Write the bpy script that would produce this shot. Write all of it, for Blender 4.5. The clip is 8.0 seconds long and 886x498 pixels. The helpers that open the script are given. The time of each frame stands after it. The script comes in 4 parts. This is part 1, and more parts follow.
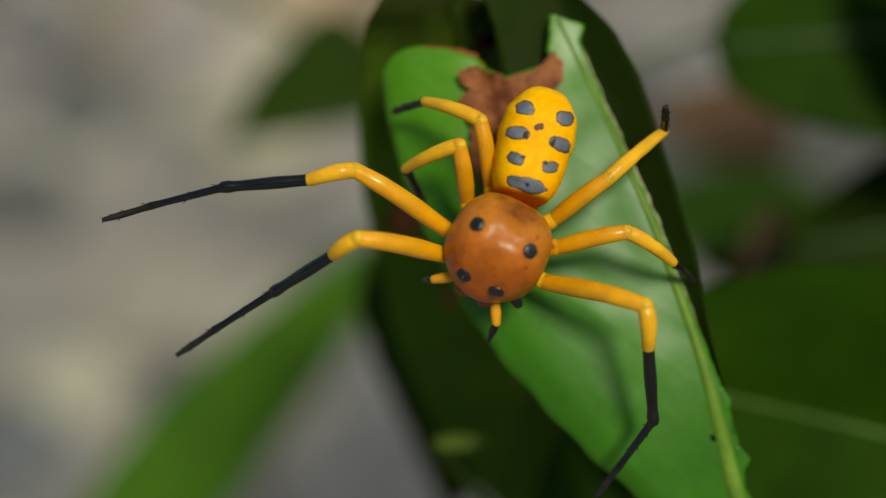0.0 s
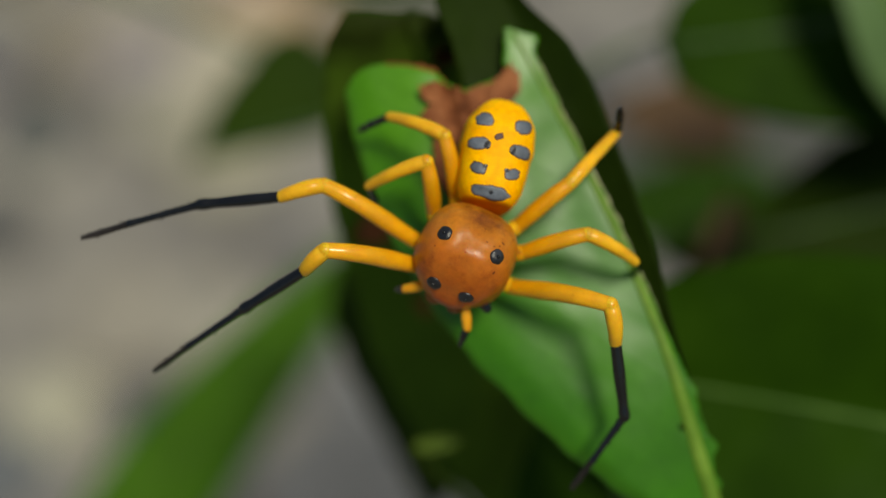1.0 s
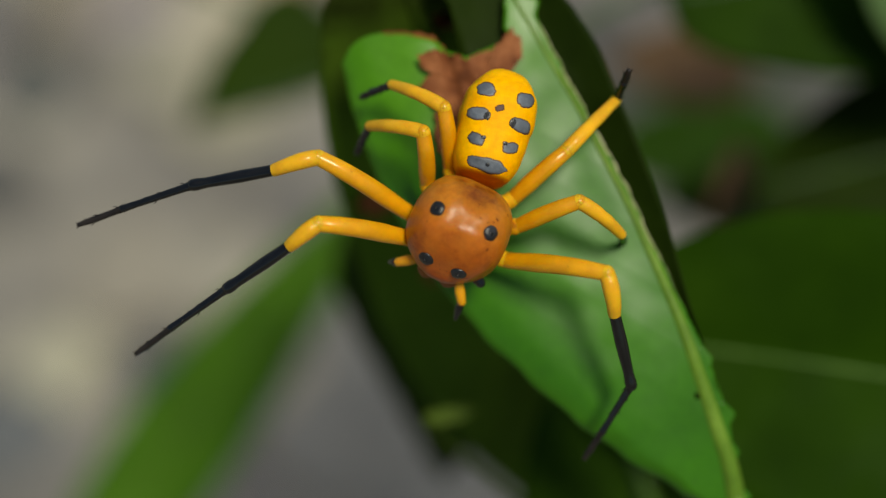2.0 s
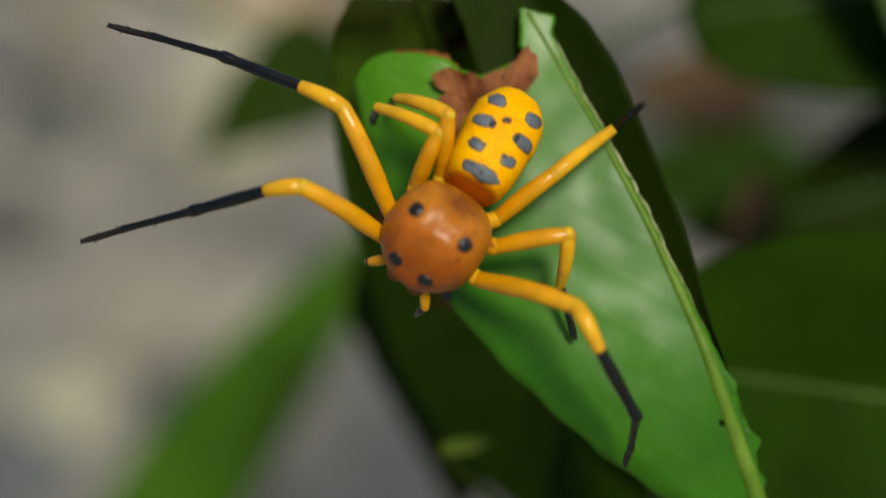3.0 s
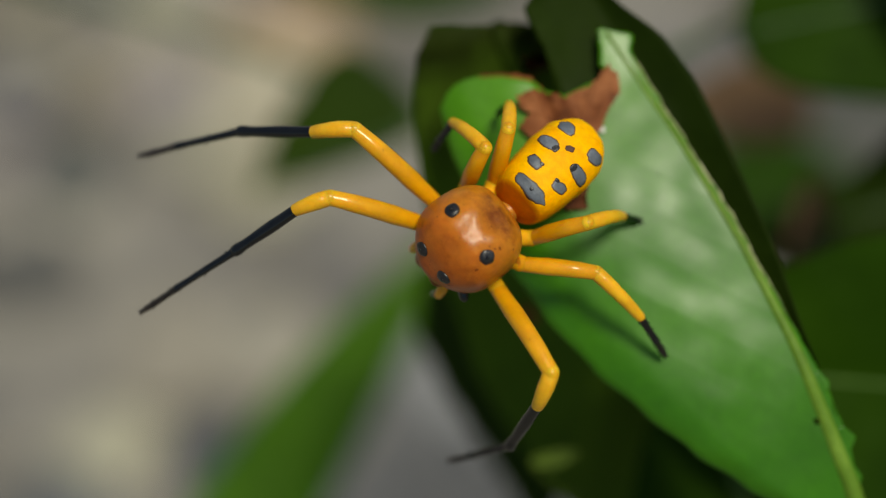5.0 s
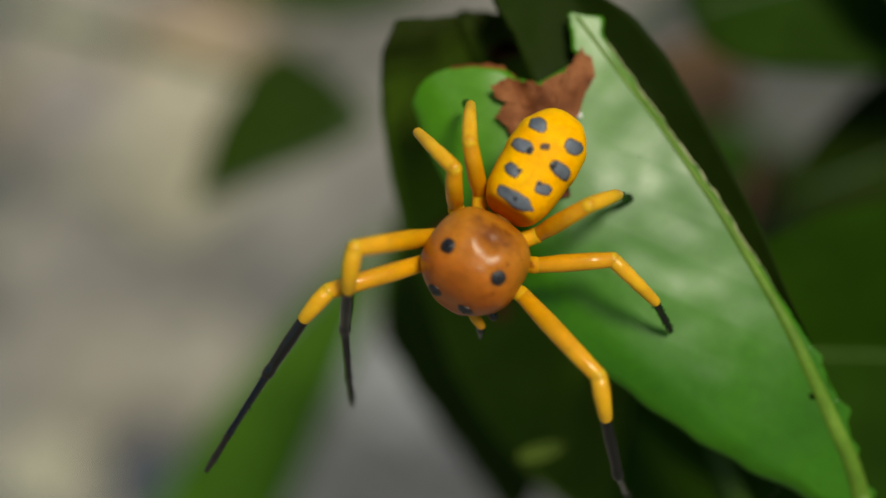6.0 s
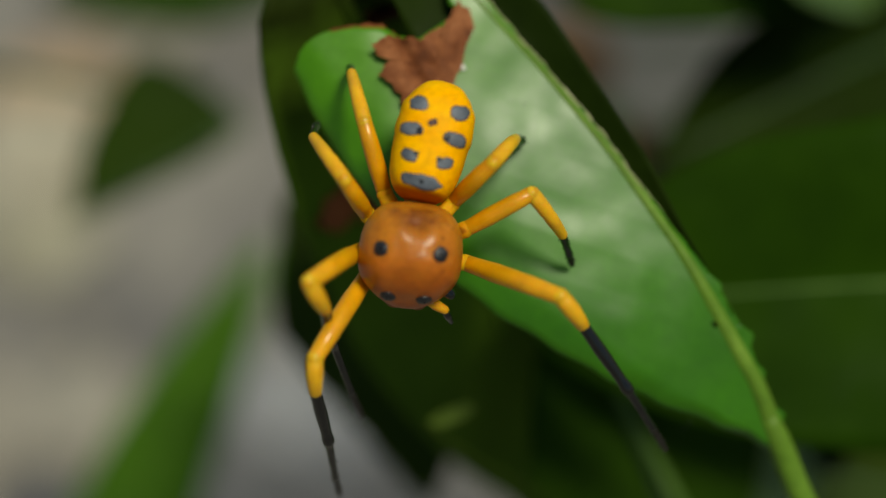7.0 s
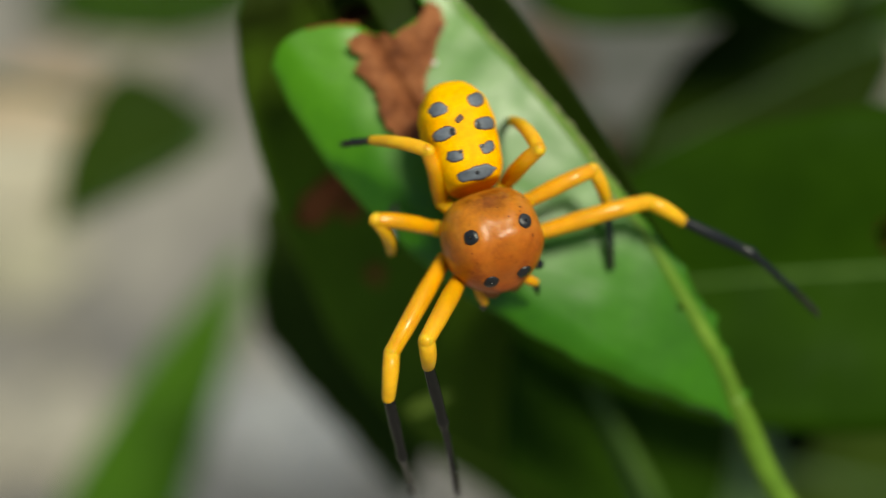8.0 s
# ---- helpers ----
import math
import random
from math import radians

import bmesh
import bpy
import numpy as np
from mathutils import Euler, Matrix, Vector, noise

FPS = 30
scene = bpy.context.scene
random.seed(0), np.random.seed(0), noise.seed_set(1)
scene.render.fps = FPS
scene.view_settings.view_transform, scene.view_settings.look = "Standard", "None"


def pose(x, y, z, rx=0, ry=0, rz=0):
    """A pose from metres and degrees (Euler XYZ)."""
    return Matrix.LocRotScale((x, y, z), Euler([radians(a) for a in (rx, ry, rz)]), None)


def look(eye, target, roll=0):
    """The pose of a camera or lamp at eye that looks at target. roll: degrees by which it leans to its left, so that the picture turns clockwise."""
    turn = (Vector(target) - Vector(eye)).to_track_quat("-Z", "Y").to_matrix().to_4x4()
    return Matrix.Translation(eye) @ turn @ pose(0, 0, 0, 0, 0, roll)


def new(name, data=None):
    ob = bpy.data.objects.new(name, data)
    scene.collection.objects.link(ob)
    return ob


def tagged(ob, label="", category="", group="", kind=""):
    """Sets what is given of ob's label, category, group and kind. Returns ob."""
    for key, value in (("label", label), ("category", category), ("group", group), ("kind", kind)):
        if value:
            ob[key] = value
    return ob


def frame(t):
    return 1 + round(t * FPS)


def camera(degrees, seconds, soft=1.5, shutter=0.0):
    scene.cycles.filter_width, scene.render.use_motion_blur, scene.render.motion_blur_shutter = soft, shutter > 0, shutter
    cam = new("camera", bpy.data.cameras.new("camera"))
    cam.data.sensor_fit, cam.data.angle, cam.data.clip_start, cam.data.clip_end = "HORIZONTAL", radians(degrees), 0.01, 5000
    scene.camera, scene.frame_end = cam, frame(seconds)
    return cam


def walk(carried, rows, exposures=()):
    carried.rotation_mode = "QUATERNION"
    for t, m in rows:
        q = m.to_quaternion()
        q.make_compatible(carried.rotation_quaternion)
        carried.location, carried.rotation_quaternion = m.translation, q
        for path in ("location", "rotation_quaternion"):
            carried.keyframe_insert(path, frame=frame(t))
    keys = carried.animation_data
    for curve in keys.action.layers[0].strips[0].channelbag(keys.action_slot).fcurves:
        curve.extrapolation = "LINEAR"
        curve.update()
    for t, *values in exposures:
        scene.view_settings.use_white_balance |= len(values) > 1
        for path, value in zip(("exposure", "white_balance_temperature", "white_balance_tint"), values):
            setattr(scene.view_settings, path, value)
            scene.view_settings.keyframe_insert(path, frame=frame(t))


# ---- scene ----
cam = camera(34, 8.0, soft=1.3, shutter=0.5)
cam.data.dof.use_dof = True
cam.data.dof.focus_distance = 0.0932
cam.data.dof.aperture_fstop = 9
walk(cam, [
    (0, pose(0, 0, 0.5, 35, 0, 0)),
    (0.5, pose(-0.00017, -0.00136, 0.50138, 35.52, 0.07, -1.88)),
    (1, pose(-0.00034, -0.0016, 0.50317, 35.07, 0.54, -3.2)),
    (2.3, pose(-0.00013, 0.00232, 0.50191, 32.3, 1.86, -4.72)),
    (2.5, pose(-0.00141, 0.00144, 0.50001, 33.16, 1.47, -4.32)),
    (2.8, pose(-0.00009, 0.0023, 0.50021, 33.11, 2.49, -4.62)),
    (3, pose(-0.00039, 0.00247, 0.49967, 34.11, 2.31, -4.62)),
    (3.2, pose(-0.00091, 0.00256, 0.50036, 35.02, 3.42, -4.24)),
    (3.5, pose(-0.00213, 0.00238, 0.50094, 34.54, 2.92, -3.84)),
    (3.8, pose(-0.00242, 0.00272, 0.50147, 35.55, 3.39, -4.6)),
    (4, pose(-0.00324, 0.00231, 0.50192, 34.55, 3.1, -4.56)),
    (4.2, pose(-0.00243, 0.00324, 0.50168, 33.85, 3.66, -4.59)),
    (4.5, pose(-0.0034, 0.00187, 0.50204, 34.64, 3.88, -4.54)),
    (4.7, pose(-0.00418, 0.00057, 0.50229, 34.99, 4.64, -5.28)),
    (5.8, pose(-0.01013, 0.00184, 0.50029, 35.45, 2.44, -9.75)),
    (6, pose(-0.0106, 0.00265, 0.50041, 34.77, 3.48, -11.41)),
    (6.2, pose(-0.01161, 0.0029, 0.49911, 34.71, 4.14, -12.72)),
    (6.5, pose(-0.01319, 0.00182, 0.49951, 35.73, 3.96, -14.26)),
    (6.8, pose(-0.01322, 0.00063, 0.49834, 35.05, 3.03, -16.99)),
    (7, pose(-0.01327, -0.00048, 0.4975, 35.52, 2.37, -18.51)),
    (7.2, pose(-0.01415, -0.00206, 0.49779, 36.17, 2.97, -19.85)),
    (7.5, pose(-0.01418, -0.00301, 0.49772, 35.78, 2.91, -19.16)),
    (7.8, pose(-0.01452, -0.00414, 0.49963, 36.03, 3.39, -19.37)),
    (8, pose(-0.01428, -0.00442, 0.49909, 36.34, 2.11, -19.62)),
], exposures=[(0, 0.17, 7050, 3), (4.5, 0.15, 7050, 3), (6.5, 0.09, 7150, 1), (7, 0.02, 7150, 0), (7.5, 0.2, 7200, -1), (8, 0.53, 7200, -1)])

# ---- light ----
world = bpy.data.worlds.new("sky")
scene.world = world
world.use_nodes = True
sky = world.node_tree.nodes.new("ShaderNodeTexSky")
sky.sky_type, sky.sun_disc = "NISHITA", False
sky.sun_elevation, sky.sun_rotation = radians(78), radians(90)
world.node_tree.links.new(sky.outputs["Color"], world.node_tree.nodes["Background"].inputs["Color"])
world.node_tree.nodes["Background"].inputs["Strength"].default_value = 0.078
sun = new("sun", bpy.data.lights.new("sun", "SUN"))
sun.data.energy, sun.data.angle, sun.data.color = 3.15, radians(14), (1.0, 0.95, 0.84)
sun.matrix_world = look((0.25, -0.33, 1.0), (0, 0, 0))

MM = 0.001


# ---- materials ----
def nodes_of(name):
    m = bpy.data.materials.new(name)
    m.use_nodes = True
    return m, m.node_tree.nodes, m.node_tree.links, m.node_tree.nodes["Principled BSDF"]


def noise_of(n, l, scale, detail=4.0, rough=0.6, stretch=(1, 1, 1)):
    """A noise in the object's own space."""
    co = n.new("ShaderNodeTexCoord")
    mp = n.new("ShaderNodeMapping")
    mp.inputs["Scale"].default_value = stretch
    tx = n.new("ShaderNodeTexNoise")
    tx.inputs["Scale"].default_value, tx.inputs["Detail"].default_value, tx.inputs["Roughness"].default_value = scale, detail, rough
    l.new(co.outputs["Object"], mp.inputs["Vector"])
    l.new(mp.outputs["Vector"], tx.inputs["Vector"])
    return tx.outputs["Fac"]


def ramp_of(n, l, fac, *stops):
    r = n.new("ShaderNodeValToRGB")
    while len(r.color_ramp.elements) < len(stops):
        r.color_ramp.elements.new(0.5)
    for e, (at, c) in zip(r.color_ramp.elements, stops):
        e.position, e.color = at, (*c, 1)
    l.new(fac, r.inputs["Fac"])
    return r.outputs["Color"]


def mix_of(n, l, fac, a, b, mode="MIX"):
    m = n.new("ShaderNodeMix")
    m.data_type, m.blend_type = "RGBA", mode
    if isinstance(fac, float):
        m.inputs[0].default_value = fac
    else:
        l.new(fac, m.inputs[0])
    l.new(a, m.inputs[6])
    l.new(b, m.inputs[7])
    return m.outputs[2]


def bump_of(n, l, p, heights, strength, distance):
    b = n.new("ShaderNodeBump")
    b.inputs["Strength"].default_value, b.inputs["Distance"].default_value = strength, distance
    l.new(heights, b.inputs["Height"])
    l.new(b.outputs["Normal"], p.inputs["Normal"])


def skin(name, dark, mid, light, rough, bump=0.25, grain=900, sub=0.0, coat=0.0, stretch=(1, 1, 1), gloss=0.5, specks=0.0, front=None, span=(-0.002, 0.0035)):
    """Mottled skin, horn or bark: two scales of colour, fine relief."""
    m, n, l, p = nodes_of(name)
    a = ramp_of(n, l, noise_of(n, l, grain * 0.35, stretch=stretch), (0.3, dark), (0.52, mid), (0.72, light))
    f = ramp_of(n, l, noise_of(n, l, grain * 2.5), (0.35, (0.82, 0.82, 0.82)), (0.65, (1, 1, 1)))
    base = mix_of(n, l, 1.0, a, f, "MULTIPLY")
    if specks:
        d = 1 - specks
        base = mix_of(n, l, 1.0, base, ramp_of(n, l, noise_of(n, l, grain * 3.2, 1, 0.5), (0.24, (d * 0.8, d * 0.6, d * 0.7)), (0.30, (1, 1, 1))), "MULTIPLY")
        base = mix_of(n, l, 1.0, base, ramp_of(n, l, noise_of(n, l, grain * 0.9, 5, 0.7), (0.30, (1 - specks * 0.6, 1 - specks * 0.75, 1 - specks * 0.7)), (0.45, (1, 1, 1))), "MULTIPLY")
    if front:
        co, sx, mr = n.new("ShaderNodeTexCoord"), n.new("ShaderNodeSeparateXYZ"), n.new("ShaderNodeMapRange")
        mr.inputs["From Min"].default_value, mr.inputs["From Max"].default_value = span
        l.new(co.outputs["Object"], sx.inputs[0])
        l.new(sx.outputs["Y"], mr.inputs["Value"])
        base = mix_of(n, l, 1.0, base, ramp_of(n, l, mr.outputs["Result"], (0, (1, 1, 1)), (1, front)), "MULTIPLY")
    l.new(base, p.inputs["Base Color"])
    p.inputs["Roughness"].default_value = rough
    p.inputs["Specular IOR Level"].default_value = gloss
    p.inputs["Coat Weight"].default_value, p.inputs["Coat Roughness"].default_value = coat, 0.16
    p.inputs["Subsurface Weight"].default_value = sub
    p.inputs["Subsurface Radius"].default_value = (1.0, 0.4, 0.1)
    p.inputs["Subsurface Scale"].default_value = 0.0006
    bump_of(n, l, p, noise_of(n, l, grain * 1.6), bump, 0.0001)
    return m


def leaf_skin(name, dark, mid, light, rough, through_light, vein=0.35, spacing=420, gloss=0.5, shaded_end=0.0, sallow=0.0):
    """A leaf: mottled green, side veins as relief, light that comes through, shade painted into the colour near a torn
    end, the far end yellower.
    """
    m, n, l, p = nodes_of(name)
    a = ramp_of(n, l, noise_of(n, l, 70, 3), (0.3, dark), (0.5, mid), (0.72, light))
    g = ramp_of(n, l, noise_of(n, l, 1500, 3), (0.3, (0.86, 0.86, 0.86)), (0.7, (1, 1, 1)))
    base = mix_of(n, l, 1.0, a, g, "MULTIPLY")
    # darkens the colour towards the torn end, standing in for shade there
    if shaded_end:
        at, along, far = n.new("ShaderNodeTexCoord"), n.new("ShaderNodeSeparateXYZ"), n.new("ShaderNodeMath")
        far.operation, far.inputs[1].default_value = "MULTIPLY_ADD", 0.5 / shaded_end
        l.new(at.outputs["Object"], along.inputs[0])
        l.new(along.outputs["Y"], far.inputs[0])
        l.new(noise_of(n, l, 160, 5, 0.65), far.inputs[2])
        base = mix_of(n, l, 1.0, base, ramp_of(n, l, far.outputs[0], (0.55, (0.3, 0.24, 0.4)), (1.05, (1, 1, 1))), "MULTIPLY")
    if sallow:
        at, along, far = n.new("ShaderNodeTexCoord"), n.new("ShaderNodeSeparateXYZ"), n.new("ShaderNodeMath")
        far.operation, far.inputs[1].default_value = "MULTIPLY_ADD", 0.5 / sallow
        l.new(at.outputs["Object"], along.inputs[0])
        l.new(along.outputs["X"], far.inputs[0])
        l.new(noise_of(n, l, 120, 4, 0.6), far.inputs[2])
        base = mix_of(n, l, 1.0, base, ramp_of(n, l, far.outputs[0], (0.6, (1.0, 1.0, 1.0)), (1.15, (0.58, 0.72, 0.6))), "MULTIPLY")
    l.new(base, p.inputs["Base Color"])
    uneven = n.new("ShaderNodeMapRange")
    uneven.inputs["From Min"].default_value, uneven.inputs["From Max"].default_value = 0.3, 0.7
    uneven.inputs["To Min"].default_value, uneven.inputs["To Max"].default_value = rough * 0.85, rough * 1.2
    l.new(noise_of(n, l, 190, 5), uneven.inputs["Value"])
    l.new(uneven.outputs["Result"], p.inputs["Roughness"])
    p.inputs["Specular IOR Level"].default_value = gloss
    co = n.new("ShaderNodeTexCoord")
    sx = n.new("ShaderNodeSeparateXYZ")
    l.new(co.outputs["Object"], sx.inputs[0])
    ab = n.new("ShaderNodeMath")
    ab.operation = "ABSOLUTE"
    l.new(sx.outputs["X"], ab.inputs[0])
    sl = n.new("ShaderNodeMath")
    sl.operation, sl.inputs[1].default_value = "MULTIPLY", -0.75
    l.new(ab.outputs[0], sl.inputs[0])
    ad = n.new("ShaderNodeMath")
    ad.operation = "ADD"
    l.new(sl.outputs[0], ad.inputs[0])
    l.new(sx.outputs["Y"], ad.inputs[1])
    cb = n.new("ShaderNodeCombineXYZ")
    l.new(ad.outputs[0], cb.inputs["X"])
    wv = n.new("ShaderNodeTexWave")
    wv.inputs["Scale"].default_value, wv.inputs["Distortion"].default_value, wv.inputs["Detail"].default_value = spacing / 10, 1.2, 2
    wv.inputs["Detail Scale"].default_value = 3
    l.new(cb.outputs[0], wv.inputs["Vector"])
    wp = n.new("ShaderNodeMath")
    wp.operation, wp.inputs[1].default_value = "POWER", 5.0
    l.new(wv.outputs["Fac"], wp.inputs[0])
    mixh = n.new("ShaderNodeMath")
    mixh.operation = "MULTIPLY_ADD"
    l.new(noise_of(n, l, 260, 4), mixh.inputs[0])
    mixh.inputs[1].default_value = 0.6
    l.new(wp.outputs[0], mixh.inputs[2])
    bump_of(n, l, p, mixh.outputs[0], vein, 0.0002)
    tr = n.new("ShaderNodeBsdfTranslucent")
    hue = n.new("ShaderNodeMix")
    hue.data_type, hue.blend_type = "RGBA", "MULTIPLY"
    hue.inputs[0].default_value = 1.0
    hue.inputs[7].default_value = (1.5, 1.2, 0.3, 1)
    l.new(base, hue.inputs[6])
    l.new(hue.outputs[2], tr.inputs["Color"])
    mx = n.new("ShaderNodeMixShader")
    mx.inputs["Fac"].default_value = through_light
    l.new(p.outputs[0], mx.inputs[1])
    l.new(tr.outputs[0], mx.inputs[2])
    l.new(mx.outputs[0], n["Material Output"].inputs["Surface"])
    return m


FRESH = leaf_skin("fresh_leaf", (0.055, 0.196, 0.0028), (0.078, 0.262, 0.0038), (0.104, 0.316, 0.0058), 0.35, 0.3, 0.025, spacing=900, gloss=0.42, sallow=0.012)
# DEEP is MATURE at about half: deep shade darkened into the base colour
DEEP = leaf_skin("deep_shade_leaf", (0.009, 0.018, 0.0013), (0.013, 0.026, 0.0018), (0.019, 0.036, 0.003), 0.6, 0.12, gloss=0.03)
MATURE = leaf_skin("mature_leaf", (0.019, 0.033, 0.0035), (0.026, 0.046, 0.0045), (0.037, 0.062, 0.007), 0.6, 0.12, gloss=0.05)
# DIM's upper end has its shade painted in
DIM = leaf_skin("dim_leaf", (0.049, 0.094, 0.008), (0.068, 0.13, 0.01), (0.09, 0.165, 0.013), 0.6, 0.15, gloss=0.03, shaded_end=0.011)
# TORN's very dark green holds the shade beneath the lit leaf
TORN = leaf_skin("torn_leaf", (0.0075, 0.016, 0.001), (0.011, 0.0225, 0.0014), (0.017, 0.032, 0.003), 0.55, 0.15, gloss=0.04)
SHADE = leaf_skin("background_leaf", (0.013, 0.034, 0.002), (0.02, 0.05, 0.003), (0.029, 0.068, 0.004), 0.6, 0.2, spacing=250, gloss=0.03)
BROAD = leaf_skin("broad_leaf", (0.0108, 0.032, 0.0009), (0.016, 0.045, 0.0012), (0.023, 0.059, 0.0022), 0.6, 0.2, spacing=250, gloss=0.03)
GRASSY = leaf_skin("long_leaf", (0.036, 0.1, 0.003), (0.05, 0.138, 0.004), (0.07, 0.18, 0.007), 0.6, 0.25, spacing=250, gloss=0.08)
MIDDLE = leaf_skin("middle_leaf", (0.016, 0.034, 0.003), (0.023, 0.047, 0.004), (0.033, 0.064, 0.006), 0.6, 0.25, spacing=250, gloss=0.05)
PALE = leaf_skin("young_leaf", (0.07, 0.13, 0.035), (0.10, 0.18, 0.05), (0.13, 0.22, 0.07), 0.45, 0.3, spacing=250)
BUD = leaf_skin("bud_leaf", (0.07, 0.11, 0.015), (0.10, 0.15, 0.02), (0.13, 0.19, 0.03), 0.6, 0.2, spacing=250, gloss=0.08)
RIB = skin("leaf_rib", (0.076, 0.155, 0.009), (0.102, 0.195, 0.014), (0.138, 0.24, 0.024), 0.5, 0.2, 700, gloss=0.25)
DRY_EDGE = skin("dry_leaf_edge", (0.16, 0.2, 0.07), (0.3, 0.32, 0.15), (0.46, 0.45, 0.27), 0.7, 0.5, 2200, gloss=0.2)
GREEN_TWIG = skin("green_twig", (0.04, 0.085, 0.012), (0.06, 0.12, 0.018), (0.085, 0.15, 0.03), 0.6, 0.3, 500, gloss=0.2)
BLACK_STEM = skin("black_stem", (0.003, 0.004, 0.002), (0.005, 0.007, 0.003), (0.009, 0.012, 0.005), 0.8, 0.4, 300, gloss=0.02)
DARK_RIB = skin("dark_rib", (0.02, 0.05, 0.008), (0.03, 0.07, 0.012), (0.045, 0.09, 0.02), 0.5, 0.2, 700)
DEAD = skin("dead_leaf", (0.05, 0.013, 0.0045), (0.165, 0.052, 0.017), (0.3, 0.112, 0.042), 0.7, 0.9, 1100, gloss=0.15)
OLD_DEAD = skin("old_dead_leaf", (0.09, 0.024, 0.009), (0.20, 0.062, 0.02), (0.32, 0.115, 0.042), 0.8, 0.7, 400, gloss=0.1)
CRUST = skin("white_crust", (0.55, 0.55, 0.5), (0.7, 0.7, 0.66), (0.8, 0.8, 0.77), 0.6, 0.5, 2500)
WITHERED = skin("withered_leaf", (0.05, 0.026, 0.009), (0.09, 0.047, 0.017), (0.135, 0.075, 0.03), 0.8, 0.5, 300)
BARK = skin("bark", (0.03, 0.025, 0.015), (0.06, 0.05, 0.03), (0.10, 0.085, 0.055), 0.85, 0.7, 300, stretch=(1, 1, 0.2))
SHELL = skin("orange_shell", (0.37, 0.12, 0.009), (0.49, 0.178, 0.013), (0.57, 0.24, 0.022), 0.32, 0.25, 800, 0.4, 0.0, gloss=0.24, specks=0.5, front=(0.82, 0.44, 0.5))
n, l = SHELL.node_tree.nodes, SHELL.node_tree.links
place_of, gap = n.new("ShaderNodeTexCoord"), n.new("ShaderNodeVectorMath")
gap.operation, gap.inputs[1].default_value = "DISTANCE", (-0.00015, -0.0022, 0.0033)
wide = n.new("ShaderNodeVectorMath")
wide.operation, wide.inputs[1].default_value = "MULTIPLY", (0.5, 1, 1)
l.new(place_of.outputs["Object"], wide.inputs[0])
l.new(wide.outputs["Vector"], gap.inputs[0])
blot = n.new("ShaderNodeMath")
blot.operation, blot.inputs[1].default_value = "MULTIPLY_ADD", 420.0
l.new(gap.outputs["Value"], blot.inputs[0])
l.new(noise_of(n, l, 1500, 5, 0.7), blot.inputs[2])
mark = ramp_of(n, l, blot.outputs[0], (0.55, (0.42, 0.31, 0.45)), (1.1, (1, 1, 1)))
was = n["Principled BSDF"].inputs["Base Color"].links[0].from_socket
l.new(mix_of(n, l, 1.0, was, mark, "MULTIPLY"), n["Principled BSDF"].inputs["Base Color"])
BELLY = skin("yellow_belly", (0.86, 0.33, 0.001), (0.93, 0.43, 0.002), (0.96, 0.50, 0.004), 0.6, 0.5, 700, 0.2, 0.0, stretch=(0.4, 1.6, 1), gloss=0.1, front=(0.62, 0.33, 1.2), span=(-0.00105, -0.0008))
GREY = skin("grey_spot", (0.06, 0.07, 0.085), (0.105, 0.12, 0.145), (0.17, 0.19, 0.225), 0.55, 0.5, 1500)
AMBER = skin("amber_leg", (0.56, 0.21, 0.004), (0.72, 0.345, 0.007), (0.81, 0.45, 0.015), 0.5, 0.1, 300, 0.6, 0.4, gloss=0.15, specks=0.3)
JAW = skin("jaw", (0.16, 0.045, 0.006), (0.25, 0.075, 0.009), (0.36, 0.12, 0.015), 0.6, 0.25, 900, 0.3, gloss=0.2)
JOINT = skin("leg_joint", (0.52, 0.19, 0.004), (0.68, 0.32, 0.007), (0.78, 0.42, 0.015), 0.7, 0.1, 300, 0.6, gloss=0.12, specks=0.3)
HONEY = skin("honey_leg", (0.63, 0.29, 0.008), (0.76, 0.42, 0.016), (0.84, 0.53, 0.034), 0.5, 0.1, 300, 0.6, 0.28, gloss=0.15, specks=0.3)
BLACK = skin("black_leg", (0.002, 0.002, 0.002), (0.0035, 0.0035, 0.0035), (0.008, 0.0078, 0.0075), 0.2, 0.03, 1600, 0, 0.12, gloss=0.42)
SOOTY = skin("leg_tip", (0.006, 0.0045, 0.004), (0.013, 0.0095, 0.008), (0.026, 0.019, 0.015), 0.5, 0.3, 1600, gloss=0.3)
EYE = skin("eye", (0.004, 0.004, 0.005), (0.01, 0.01, 0.012), (0.03, 0.03, 0.035), 0.35, 0.5, 2500)
RIM = skin("spot_rim", (0.03, 0.012, 0.004), (0.07, 0.03, 0.008), (0.16, 0.07, 0.012), 0.6, 0.3, 1500)
PIT = skin("pit", (0.03, 0.008, 0.002), (0.06, 0.014, 0.003), (0.11, 0.026, 0.004), 0.6, 0.3, 1500)
SOIL = skin("soil", (0.06, 0.06, 0.064), (0.175, 0.162, 0.145), (0.36, 0.335, 0.28), 0.9, 0.6, 26)
STONE = skin("stone", (0.06, 0.062, 0.07), (0.15, 0.14, 0.14), (0.28, 0.26, 0.24), 0.85, 0.5, 90)
LITTER = skin("dry_litter", (0.11, 0.09, 0.07), (0.22, 0.195, 0.15), (0.40, 0.36, 0.28), 0.8, 0.4, 60)


# ---- building ----
def part(name, bm, material, parent=None, label=""):
    """Links a bmesh as one mesh object under a thing or a part."""
    me = bpy.data.meshes.new(name)
    bm.to_mesh(me)
    bm.free()
    me.materials.append(material)
    me.shade_smooth()
    ob = new(name, me)
    ob.parent = parent
    return tagged(ob, label)


def wob(*v, size=1.0, seed=0.0):
    v = (*v, 0.0)[:3]
    return noise.noise(Vector([c * size + seed for c in v]))


